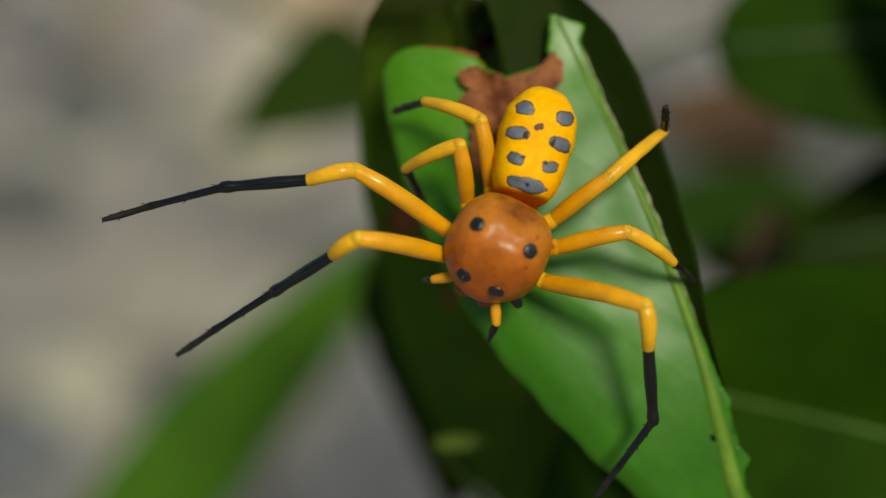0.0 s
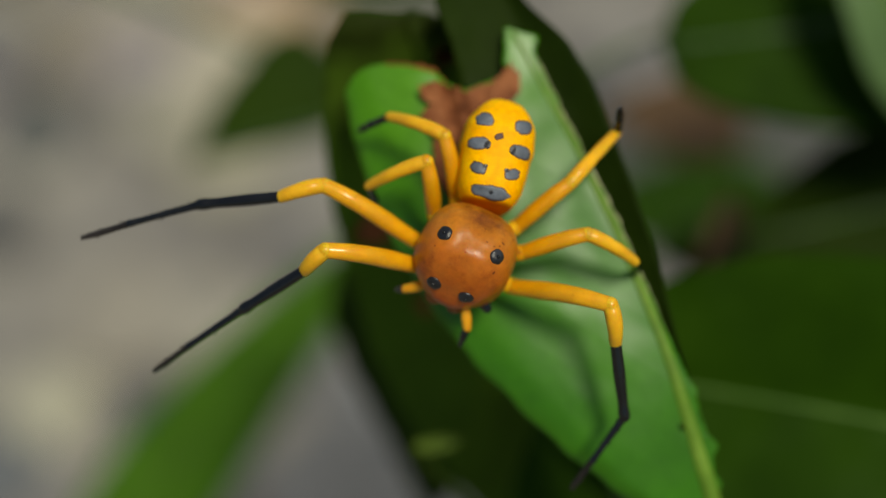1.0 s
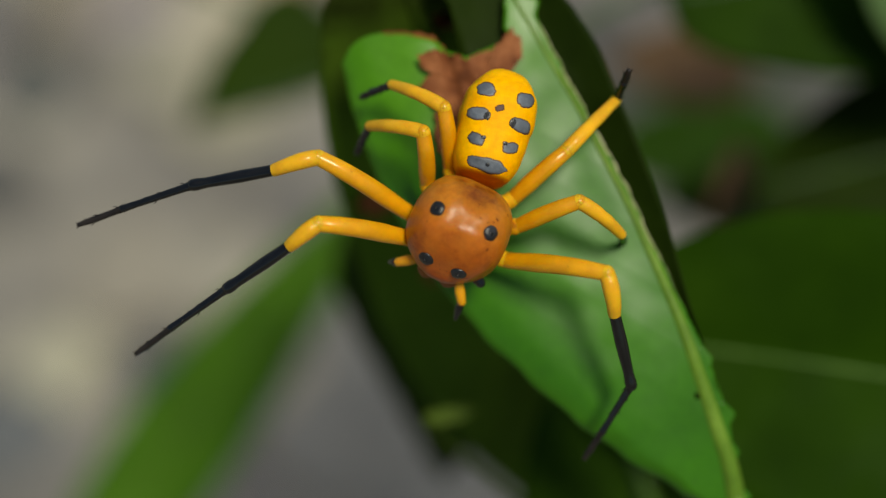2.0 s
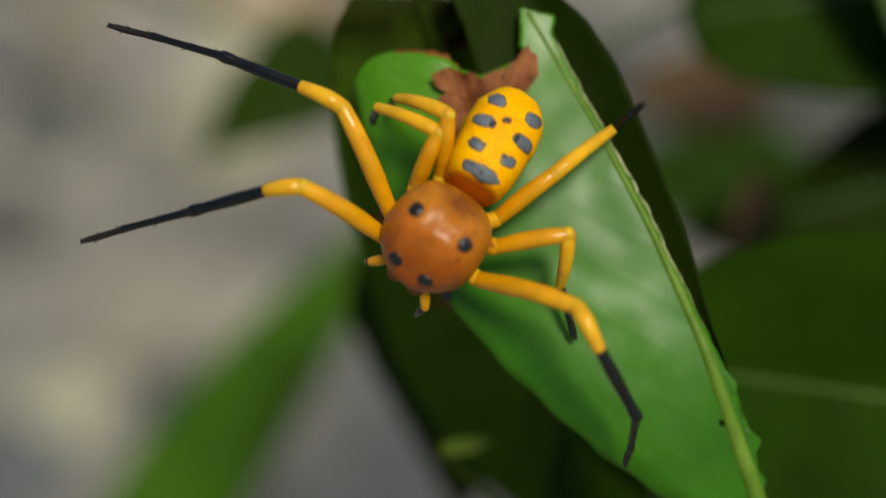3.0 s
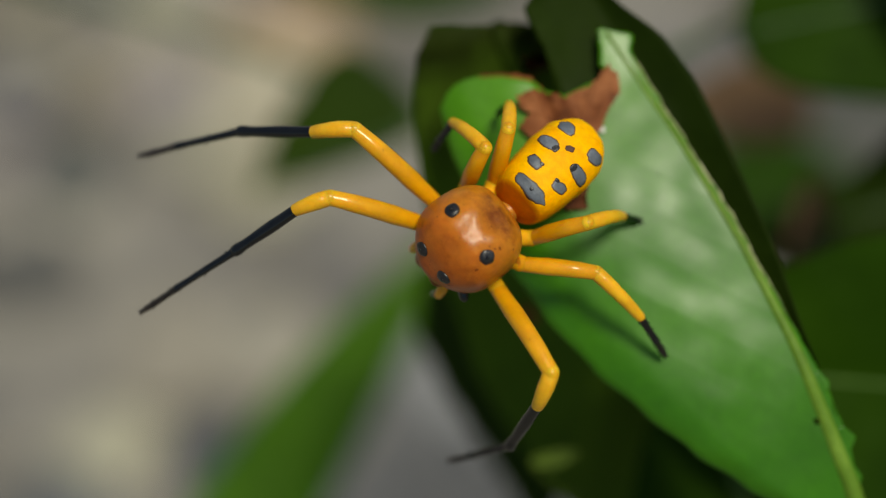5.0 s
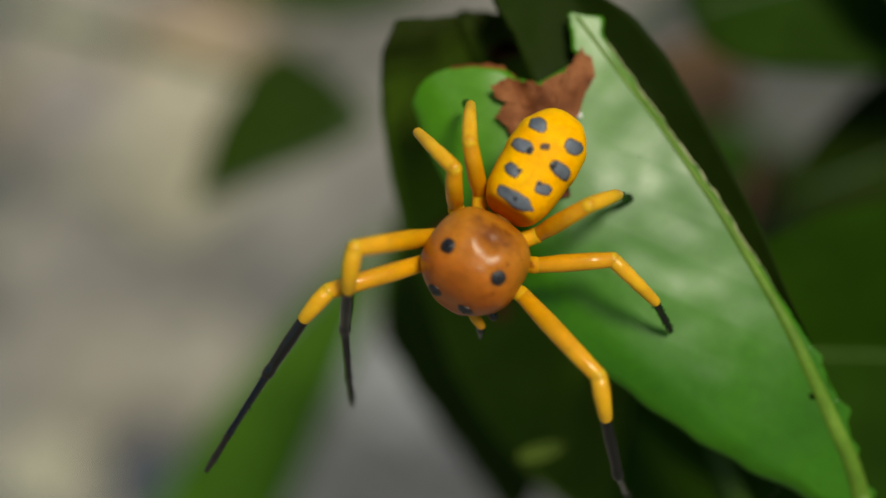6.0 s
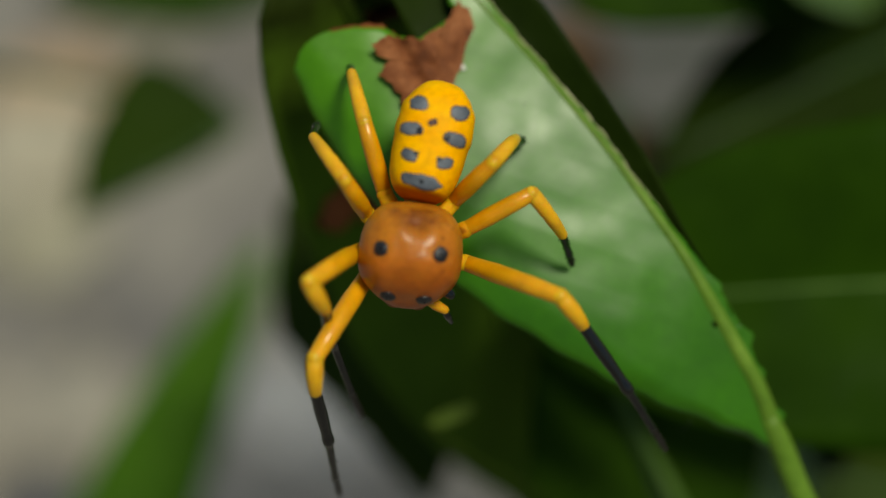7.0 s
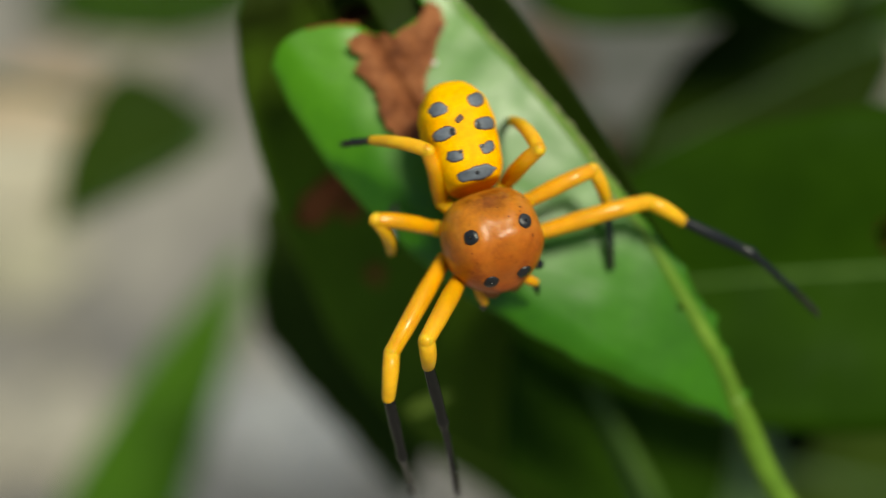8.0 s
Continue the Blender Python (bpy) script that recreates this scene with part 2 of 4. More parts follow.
def curve_of(stops, u):
    """Smooth line through (u, value) stops."""
    if u <= stops[0][0]:
        return stops[0][1]
    for (a, x), (b, y) in zip(stops, stops[1:]):
        if u <= b:
            k = (u - a) / (b - a)
            k = k * 0.5 + (3 * k * k - 2 * k ** 3) * 0.5
            return x + (y - x) * k
    return stops[-1][1]


def loft(bm, rings, closed=True, caps=True):
    """Joins rings of points with quads."""
    vs = [[bm.verts.new(p) for p in r] for r in rings]
    for a, b in zip(vs, vs[1:]):
        n = len(a)
        for i in range(n if closed else n - 1):
            bm.faces.new((a[i], a[(i + 1) % n], b[(i + 1) % n], b[i]))
    if caps and closed:
        bm.faces.new(vs[0][::-1])
        bm.faces.new(vs[-1])
    return vs


def sheet(bm, rows, thick):
    """A thin solid sheet over rows of points, with a closed rim."""
    top = loft(bm, rows, closed=False)
    low = [[bm.verts.new(v.co - Vector((0, 0, thick))) for v in r] for r in top]
    for a, b in zip(low, low[1:]):
        for i in range(len(a) - 1):
            bm.faces.new((a[i], b[i], b[i + 1], a[i + 1]))
    rim = [(top[0], low[0]), (top[-1][::-1], low[-1][::-1]), ([r[0] for r in top][::-1], [r[0] for r in low][::-1]), ([r[-1] for r in top], [r[-1] for r in low])]
    for t, u in rim:
        for i in range(len(t) - 1):
            bm.faces.new((t[i + 1], t[i], u[i], u[i + 1]))


def shell(bm, thick):
    """Gives a sheet with holes its underside and its rims."""
    faces, edges = bm.faces[:], [e for e in bm.edges if len(e.link_faces) == 1]
    low = {v: bm.verts.new(v.co - Vector((0, 0, thick))) for v in bm.verts[:]}
    for f in faces:
        bm.faces.new([low[v] for v in reversed(f.verts)])
    for e in edges:
        a, b = e.verts
        bm.faces.new((a, b, low[b], low[a]))
    bmesh.ops.recalc_face_normals(bm, faces=bm.faces)


def tube(bm, points, radii, sides=10):
    """A tapered tube through points."""
    pts = [Vector(p) for p in points]
    rings = []
    for i, p in enumerate(pts):
        d = (pts[min(i + 1, len(pts) - 1)] - pts[max(i - 1, 0)]).normalized()
        a = d.orthogonal().normalized() if i == 0 else (a - d * a.dot(d)).normalized()
        b = d.cross(a)
        rings.append([p + radii[i] * (a * math.cos(2 * math.pi * k / sides) + b * math.sin(2 * math.pi * k / sides)) for k in range(sides)])
    loft(bm, rings)
    bmesh.ops.recalc_face_normals(bm, faces=bm.faces)


def bend(a, b, c, n=10):
    """Points of a bow from a over b to c."""
    a, b, c = Vector(a), Vector(b), Vector(c)
    return [a * (1 - u) ** 2 + b * 2 * u * (1 - u) + c * u * u for u in (i / (n - 1) for i in range(n))]


FACING = Vector((0.0, -0.57, 0.82))


def lie(base, tip, roll):
    """The pose of a leaf from its base to its tip, its face turned about its rib."""
    y = (Vector(tip) - Vector(base)).normalized()
    z = (FACING - y * FACING.dot(y)).normalized()
    x = y.cross(z)
    return Matrix.Translation(base) @ Matrix((x, y, z)).transposed().to_4x4() @ pose(0, 0, 0, 0, roll, 0)


def leaf(parent, base, tip, width, roll, material, rib, label="", fold=0.15, droop=0.06, blunt=0.9, seed=1.0, full=0.72, marks=(), side=0.02, outline=None, lean=1.0, cut=0.0, stout=1.0):
    """A pointed leaf with a raised rib, folded a little along it."""
    length = (Vector(tip) - Vector(base)).length
    bm = bmesh.new()
    ny, nx = 40, 8

    def place(u, s):
        w = curve_of(outline, u) * MM if outline else 0.5 * width * math.sin(math.pi * min(1, 0.02 + 0.98 * u) ** blunt) ** full
        w *= (lean if s < 0 else 1) * (1 + 0.05 * wob(u, s, size=5, seed=seed))
        x = s * w
        z = fold * abs(x) * (1 - 0.4 * abs(s)) - droop * length * (2 * u - 1) ** 2 + 0.03 * width * wob(u * 3, s * 1.5, size=1.3, seed=seed * 7)
        torn = cut * (outline[0][1] * MM - x + 0.25 * MM * wob(x, 0.0, size=1500)) * max(0, 1 - 9 * u) if cut else 0
        return Vector((x + side * length * math.sin(u * 3 + seed), u * length + torn, z))

    sheet(bm, [[place(j / ny, i / nx) for i in range(-nx, nx + 1)] for j in range(ny + 1)], 0.3 * MM)
    ob = part("leaf", bm, material, parent, label)
    ob.matrix_basis = lie(base, tip, roll)
    bm = bmesh.new()
    tube(bm, [place(j / 20, 0) + Vector((0, 0, 0.05 * MM)) for j in range(21)], [width * stout * (0.026 - 0.018 * j / 20) for j in range(21)], 8)
    part("midrib", bm, rib, ob)
    for u, s, du, ds in marks:
        bm = bmesh.new()
        rows = []
        for k in range(5):
            q = 1 - k / 4 * 0.98
            ring = []
            for i in range(28):
                a = 2 * math.pi * i / 28
                r = q * (1 + 0.5 * wob(math.cos(a), math.sin(a), u * 9, size=1.8))
                ring.append(place(max(0.004, u + du * r * math.cos(a)), s + ds * r * math.sin(a)) + Vector((0, 0, 0.12 * MM)))
            rows.append(ring)
        loft(bm, rows)
        bmesh.ops.recalc_face_normals(bm, faces=bm.faces)
        part("dead_patch", bm, OLD_DEAD, ob, "red-brown dead patch")
    return ob


# ---- ground ----
bm = bmesh.new()
steps = [-60, -20, -6, -2.5] + [x * 0.1 for x in range(-12, 13)] + [2.5, 6, 20, 60]
loft(bm, [[Vector((x, y + 0.4, 0.012 * wob(x, y, size=5))) for x in steps] for y in steps], closed=False)
ground = tagged(part("ground", bm, SOIL), "pale grey-brown bare soil under the shrub", "ground", kind="structure")


def scatter(name, count, material, label, category, spread, size, flat, seed):
    """Bits that lie on the ground, uncounted."""
    rng = random.Random(seed)
    bm = bmesh.new()
    for _ in range(count):
        x, y = rng.uniform(-spread, spread), 0.45 + rng.uniform(-spread, spread)
        r = rng.uniform(*size)
        m = pose(x, y, 0.012 * wob(x, y - 0.4, size=5) + r * flat * 0.4, rng.uniform(-25, 25), rng.uniform(-25, 25), rng.uniform(0, 360))
        n0 = len(bm.verts)
        bmesh.ops.create_icosphere(bm, subdivisions=2, radius=1, matrix=m @ Matrix.Diagonal((r, r * rng.uniform(0.4, 0.9), r * flat, 1)))
        bm.verts.ensure_lookup_table()
        for v in bm.verts[n0:]:
            v.co += Vector((wob(*v.co, size=60), wob(*v.co, size=60, seed=9), 0)) * r * 0.25
    return tagged(part(name, bm, material), label, category, kind="stuff")


scatter("pebbles", 140, STONE, "loose grey pebbles on the bare soil", "pebbles", 0.7, (0.008, 0.03), 0.6, 4)
scatter("leaf_litter", 320, LITTER, "dry beige fallen leaves on the soil", "leaf litter", 0.7, (0.015, 0.045), 0.12, 8)


def stone(place, r, tall, dark, light, label, seed):
    """A worn stone bedded in the soil."""
    bm = bmesh.new()
    bmesh.ops.create_icosphere(bm, subdivisions=4, radius=1)
    for v in bm.verts:
        k = 1 + 0.28 * wob(*v.co, size=1.3, seed=seed) + 0.06 * wob(*v.co, size=5, seed=seed)
        v.co = Vector((v.co.x * r * k, v.co.y * r * k * 0.8, v.co.z * r * tall * k))
    mid = [(a + b) / 2 for a, b in zip(dark, light)]
    ob = tagged(part("stone", bm, skin("stone_skin", dark, mid, light, 0.85, 0.5, 120)), label, "stone", "stones on the soil")
    ob.matrix_basis = pose(place[0], place[1], 0.15 * r * tall, 0, 0, seed * 40)


stone((-0.145, 0.282), 0.022, 0.5, (0.30, 0.28, 0.20), (0.50, 0.47, 0.35), "pale beige rounded stone on the soil", 1)
stone((-0.102, 0.271), 0.020, 0.5, (0.035, 0.042, 0.055), (0.08, 0.09, 0.115), "dark slate-blue stone on the soil", 2)
# two made-up flat stones stand in for an area of darker grey soil
stone((-0.031, 0.25), 0.046, 0.3, (0.085, 0.083, 0.083), (0.15, 0.146, 0.142), "added flat grey stone in place of darker soil", 3)
stone((0.016, 0.218), 0.045, 0.3, (0.085, 0.083, 0.083), (0.15, 0.146, 0.142), "added flat grey stone in place of darker soil", 4)
stone((-0.064, 0.492), 0.03, 0.4, (0.28, 0.19, 0.11), (0.44, 0.31, 0.19), "orange-tan stone on the soil", 5)
stone((-0.12, 0.466), 0.022, 0.4, (0.19, 0.165, 0.17), (0.3, 0.265, 0.27), "mauve-grey stone on the soil", 6)
stone((-0.192, 0.442), 0.020, 0.4, (0.17, 0.15, 0.145), (0.26, 0.23, 0.22), "grey-pink stone on the soil", 7)
stone((-0.166, 0.428), 0.024, 0.4, (0.06, 0.063, 0.06), (0.11, 0.114, 0.105), "dark grey stone on the soil", 8)
stone((-0.079, 0.405), 0.024, 0.4, (0.24, 0.22, 0.15), (0.40, 0.37, 0.27), "pale yellowish stone on the soil", 9)
stone((-0.166, 0.255), 0.030, 0.3, (0.07, 0.075, 0.08), (0.13, 0.135, 0.14), "dark grey stone on the soil", 10)
stone((-0.117, 0.325), 0.030, 0.3, (0.2, 0.18, 0.145), (0.33, 0.295, 0.24), "tan stone on the soil", 11)
stone((-0.082, 0.318), 0.028, 0.3, (0.22, 0.2, 0.16), (0.36, 0.33, 0.27), "pale tan stone on the soil", 19)
stone((-0.071, 0.459), 0.035, 0.35, (0.28, 0.25, 0.18), (0.48, 0.43, 0.33), "pale tan stone on the soil", 12)
stone((-0.185, 0.49), 0.034, 0.35, (0.22, 0.2, 0.14), (0.36, 0.33, 0.25), "pale beige stone on the soil", 15)
stone((-0.125, 0.52), 0.032, 0.35, (0.22, 0.2, 0.15), (0.36, 0.33, 0.26), "pale beige stone on the soil", 16)
stone((-0.108, 0.435), 0.024, 0.35, (0.2, 0.185, 0.14), (0.33, 0.31, 0.24), "pale grey-beige stone on the soil", 17)
stone((-0.185, 0.375), 0.028, 0.35, (0.06, 0.058, 0.055), (0.11, 0.106, 0.1), "dark grey-brown stone on the soil", 18)
# added dark slab: its colour imitates soil shaded by the shrub
stone((0.165, 0.4), 0.085, 0.3, (0.05, 0.05, 0.045), (0.09, 0.088, 0.08), "added flat dark stone standing in for shaded soil", 14)
stone((0.004, 0.285), 0.035, 0.35, (0.22, 0.22, 0.22), (0.37, 0.365, 0.36), "light grey stone on the soil", 13)

# ---- shrub ----
shrub = tagged(new("shrub"), "green shrub with one chewed lit leaf and dark leaves round it", "shrub")
bm = bmesh.new()
tube(bm, bend((0.075, 0.02, 0), (0.07, 0.0, 0.2), (0.058, 0.012, 0.41), 14), [0.006 - 0.0002 * i for i in range(14)])
part("stem", bm, BARK, shrub, "brown woody stem")

# the chewed leaf: s runs down the rib in mm, y across it
LEAF = Matrix(((0.3171, 0.9481, 0.0236, 0.0075), (-0.8406, 0.2925, -0.4559, 0.0706), (-0.4391, 0.1247, 0.8897, 0.4271), (0, 0, 0, 1)))
LEFT = [(3, -12.9), (8, -13.2), (11, -13.0), (16, -12.3), (21, -10.9), (25, -9.2), (29, -7.3), (32.5, -5.2), (36.5, -2.4), (39, -0.5), (41, 0.3)]
RIGHT = [(0, 1.0), (5, 1.4), (11, 1.8), (18, 2.25), (25, 2.5), (29, 2.75), (32.6, 2.6), (35, 2.2), (38.5, 1.45), (40.5, 0.9), (43, 0.5), (46, -0.3)]
RIB_LINE = [(0, 1.0), (5, 1.4), (11, 1.8), (18, 2.2), (25, 2.3), (30, 2.1), (35, 1.6), (40, 0.8), (46, -0.3)]


def rise(s, y):
    """The chewed leaf's gentle waves and its margin that turns down."""
    a = curve_of(LEFT, s)
    k = (y - a) / max(1.0, curve_of(RIGHT, s) - a)
    return 0.4 * wob(s, y, size=0.09, seed=3) + 0.08 * wob(s, y, size=0.4) - 0.9 * max(0, 0.18 - k) ** 1.5 * 10 - 0.0095 * max(0, -y - 0.8) ** 2 + 0.45 * k - 0.12 - (0.0047 if s > 12 else 0.0028) * max(s - 12, -7) ** 2 - 0.0025 * max(0, s - 24) ** 2


def rib_at(s):
    """Where the rib runs, a little in from the eaten edge."""
    return curve_of(RIB_LINE, s) - curve_of([(0, 0.7), (3, 0.6), (8, 0.42), (20, 0.42), (30, 0.5), (38, 0.1), (42, 0)], s)


def rib_size(s):
    """The rib's thickness in mm: half sunk in the blade, stout towards the stalk."""
    return 0.16 + 0.7 * (s / 43) ** 1.8


def nibbled(s):
    """The uneven bite marks along the eaten edge."""
    return 0.12 * wob(s, 3, size=0.8) + 0.08 * wob(s, 6, size=2.3) + 0.03 * abs(wob(s, 2, size=5))


def chewed():
    bm = bmesh.new()

    def strip(ss, ya, yb, n, rag=0.0):
        rows = []
        for s in ss:
            a, b = ya(s) + rag * wob(s, 1, size=2.3), yb(s) + rag * wob(s, 5, size=2.3)
            rows.append([Vector((s, a + (b - a) * i / n, rise(s, a + (b - a) * i / n))) * MM for i in range(n + 1)])
        sheet(bm, rows, 0.22 * MM)

    # one grid: left lobe, the bitten gap, the strip along the rib
    def lanes(s):
        a = curve_of([(-1.25, -10.7), (-1, -11.5), (-0.3, -12.3), (3, -12.9)], s) if s < 3 else curve_of(LEFT, s)
        d = curve_of([(-1.25, 0.0), (0, 0.3), (0.5, 0.9), (1.2, 1.9), (2.4, 1.25), (3.2, 1.3)], s) if s < 3.2 else curve_of(RIGHT, s)
        d += nibbled(s)
        b = curve_of([(-1.25, -9.9), (-1, -9.0), (0, -7.2), (1.1, -5.8), (2, -5.4), (3, -4.3), (9, -5.5)], s) + (0.12 * wob(s, 5, size=2.3) if s < 3 else 0)
        c = curve_of([(-1.25, -0.1), (0, -0.1), (1, -0.5), (2.2, -1.1), (3, -0.9), (9, -2.0)], s) + (0.12 * wob(s, 8, size=2.3) if s < 3 else 0)
        k = min(1.0, max(0.0, (s - 3) / 9))
        return a, b * (1 - k) + k * (a + (d - a) * 0.55), c * (1 - k) + k * (a + (d - a) * 0.75), d

    grid = []
    for s in [-1.25 + 4.25 * i / 34 for i in range(34)] + [3 + 38 * i / 110 for i in range(111)]:
        a, b, c, d = lanes(s)
        ys = [a + (b - a) * i / 12 for i in range(12)] + [b + (c - b) * i / 6 for i in range(6)] + [c + (d - c) * i / 8 for i in range(9)]
        grid.append((s, [bm.verts.new(Vector((s, y, rise(s, y))) * MM) for y in ys]))
    for (s, p), (t, q) in zip(grid, grid[1:]):
        for i in range(26):
            if t > 3.01 or i < 12 or (i >= 18 and s > -0.15):
                bm.faces.new((p[i], p[i + 1], q[i + 1], q[i]))
    bmesh.ops.delete(bm, geom=[v for v in bm.verts if not v.link_faces], context="VERTS")
    shell(bm, 0.22 * MM)
    # scraps of the eaten half along the rib
    for s, h, w in ((32.7, 0.6, 1.8), (38.6, 0.8, 2.0), (28.5, 0.3, 1.6), (35.4, 0.35, 1.4)):
        strip([s + w * (i / 10 - 0.5) for i in range(11)], lambda q: curve_of(RIGHT, q) - 0.3,
              lambda q: curve_of(RIGHT, q) + h * max(0.0, 1 - abs((q - s - 0.15 * w) / ((0.65 if q < s + 0.15 * w else 0.35) * w))) ** 1.1, 4)
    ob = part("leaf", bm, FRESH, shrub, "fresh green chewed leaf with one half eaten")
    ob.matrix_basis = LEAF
    bm = bmesh.new()
    tube(bm, [Vector((s, rib_at(s) + 0.3 * rib_size(s), rise(s, rib_at(s)) - 0.45 * rib_size(s))) * MM for s in [0.3 + 0.7 * i for i in range(62)]], [rib_size(0.3 + 0.7 * i) * MM * (1 - 0.12 * max(0, i - 56)) for i in range(62)], 14)
    part("midrib", bm, RIB, ob, "pale yellow-green midrib")
    bm = bmesh.new()
    brim = [2.6 + 0.25 * i for i in range(100)]
    tube(bm, [Vector((q, curve_of(RIGHT, q) + nibbled(q) - 0.02, rise(q, curve_of(RIGHT, q)) - 0.1)) * MM for q in brim], [(0.12 + 0.035 * wob(q, 4, size=1.3)) * MM * min(1, (28 - q) / 8) for q in brim], 6)
    part("margin", bm, DRY_EDGE, ob, "dried pale edge of the bite")
    bm = bmesh.new()
    down = [Vector((q, rib_at(q) + 0.3 * rib_size(q), rise(q, rib_at(q)) - 0.45 * rib_size(q))) * MM for q in (38, 39, 40, 41)]
    down += bend(Vector((42, rib_at(42) + 0.28, rise(42, rib_at(42)) - 0.42)) * MM, Vector((54, -1.8, -9)) * MM, Vector((72, 11, -18)) * MM, 18)
    tube(bm, down, [0.7 * MM, 0.78 * MM, 0.85 * MM, 0.9 * MM] + [(0.93 - 0.006 * i) * MM for i in range(18)], 14)
    part("petiole", bm, RIB, ob)
    # dead brown tissue, crumpled: a furrow down its middle, its torn edge curled up
    def crumple(s, y):
        furrow = math.exp(-((y + 5.75 + 0.12 * (s - 3)) / 0.3) ** 2)
        curl = max(0.0, 1 - (s - 2.2) / 1.3)
        return (0.42 * abs(wob(s, y, size=0.6, seed=6)) + 0.16 * abs(wob(s, y, size=1.7, seed=2)) + 0.06 * wob(s, y, size=4.5) + 0.5) * (1 - 0.95 * furrow) + 0.3 * curl ** 2

    ring = [(1.8, -7.4), (1.8, -5.9), (2.5, -5.4), (3.25, -4.4), (3.3, -2.6), (2.8, -1.3), (2.5, -0.7), (3.5, -0.35), (4.6, -0.8), (5.4, -2.2), (6.2, -3.0), (7.2, -4.6), (9.2, -5.6), (10.9, -6.6), (10.0, -8.2), (8.2, -8.7), (7.2, -8.5), (5.8, -7.8), (4.7, -7.8), (3.6, -8.1), (3.2, -7.0), (2.5, -7.5)]
    bm = bmesh.new()
    rows = []
    for k in range(12):
        q = 1 - k / 11 * 0.999
        row = []
        for i in range(len(ring) * 6 + 1):
            j, u = divmod(i / 6, 1)
            (a, b), (c, d) = ring[int(j) % len(ring)], ring[(int(j) + 1) % len(ring)]
            s, y = a + (c - a) * u, b + (d - b) * u
            s, y = s + 0.22 * wob(s, y, size=1.9), y + 0.22 * wob(s, y, size=1.9, seed=4)
            s, y = 5.3 + (s - 5.3) * q, -4.6 + (y + 4.6) * q
            row.append(Vector((s, y, rise(s, y) + 0.05 + crumple(s, y))) * MM)
        rows.append(row)
    loft(bm, rows, closed=False)
    bmesh.ops.recalc_face_normals(bm, faces=bm.faces)
    part("dead_patch", bm, DEAD, ob, "crumpled brown dead tissue")
    # dried red-brown brim where the bite meets the lobe
    bm = bmesh.new()
    brow = []
    for i in range(37):
        q = -1.0 + 3.1 * i / 36
        e = curve_of([(-1.25, -9.9), (-1, -9.0), (0, -7.2), (1.1, -5.8), (2, -5.4), (3, -4.3)], q)
        w = (0.5 + 0.3 * wob(q, 2, size=2.2) + 0.12 * wob(q, 7, size=6)) * math.sin(math.pi * min(1, 0.08 + i / 38)) ** 0.5
        brow.append([Vector((q - 0.75 * w * k / 5 + 0.08, e + 0.66 * w * k / 5 - 0.08, rise(q, e) - 0.12 + 0.12 * wob(q, k, size=3.0) - 0.03 * k)) * MM for k in range(6)])
    sheet(bm, brow, 0.12 * MM)
    part("dead_brim", bm, OLD_DEAD, ob, "dark red-brown dried brim")
    for q, y, d in ((36.3, -1.2, 0.08), (35.4, -3.6, 0.1), (35.7, -3.9, 0.08), (10.9, -1.0, 0.05), (17.6, -6.6, 0.05)):
        bm = bmesh.new()
        bmesh.ops.create_uvsphere(bm, u_segments=10, v_segments=6, radius=1, matrix=pose(q * MM, y * MM, (rise(q, y) + 0.02) * MM, 0, 0, q * 50) @ Matrix.Diagonal((d * MM, d * 0.7 * MM, 0.06 * MM, 1)))
        part("speck", bm, EYE, ob, "tiny dark speck")
    bm = bmesh.new()
    bmesh.ops.create_icosphere(bm, subdivisions=2, radius=1, matrix=pose(6.3 * MM, -3.1 * MM, (rise(6.3, -3.1) + 0.12) * MM, 0, 0, 30) @ Matrix.Diagonal((0.32 * MM, 0.2 * MM, 0.12 * MM, 1)))
    for v in bm.verts:
        v.co += Vector((wob(*v.co, size=4000), wob(*v.co, size=4000, seed=3), 0)) * 0.12 * MM
    part("fleck", bm, CRUST, ob, "white crusted fleck")
    return ob


chewed()

# leaf close under the chewed one, shade in its dark colour, its outer half folded up beside the rib
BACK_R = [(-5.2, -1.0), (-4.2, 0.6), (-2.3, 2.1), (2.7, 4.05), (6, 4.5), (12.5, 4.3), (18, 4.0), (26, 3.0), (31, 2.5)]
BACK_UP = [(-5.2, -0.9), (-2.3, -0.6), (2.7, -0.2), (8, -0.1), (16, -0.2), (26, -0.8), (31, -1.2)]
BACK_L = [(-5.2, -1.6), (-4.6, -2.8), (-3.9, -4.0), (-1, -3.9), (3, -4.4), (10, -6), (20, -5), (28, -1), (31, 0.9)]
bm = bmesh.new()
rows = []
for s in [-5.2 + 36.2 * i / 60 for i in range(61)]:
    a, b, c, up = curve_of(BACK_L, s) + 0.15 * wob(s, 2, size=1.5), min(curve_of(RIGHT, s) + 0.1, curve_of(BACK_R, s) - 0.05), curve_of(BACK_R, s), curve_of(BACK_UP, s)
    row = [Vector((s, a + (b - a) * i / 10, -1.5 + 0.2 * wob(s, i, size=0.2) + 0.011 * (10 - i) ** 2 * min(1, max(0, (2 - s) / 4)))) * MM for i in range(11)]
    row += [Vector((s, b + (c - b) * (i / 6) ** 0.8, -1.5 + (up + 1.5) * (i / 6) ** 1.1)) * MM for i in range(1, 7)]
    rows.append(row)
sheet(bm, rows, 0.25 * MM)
part("leaf", bm, TORN, shrub, "torn green leaf under the lit one, shade in its colour").matrix_basis = LEAF

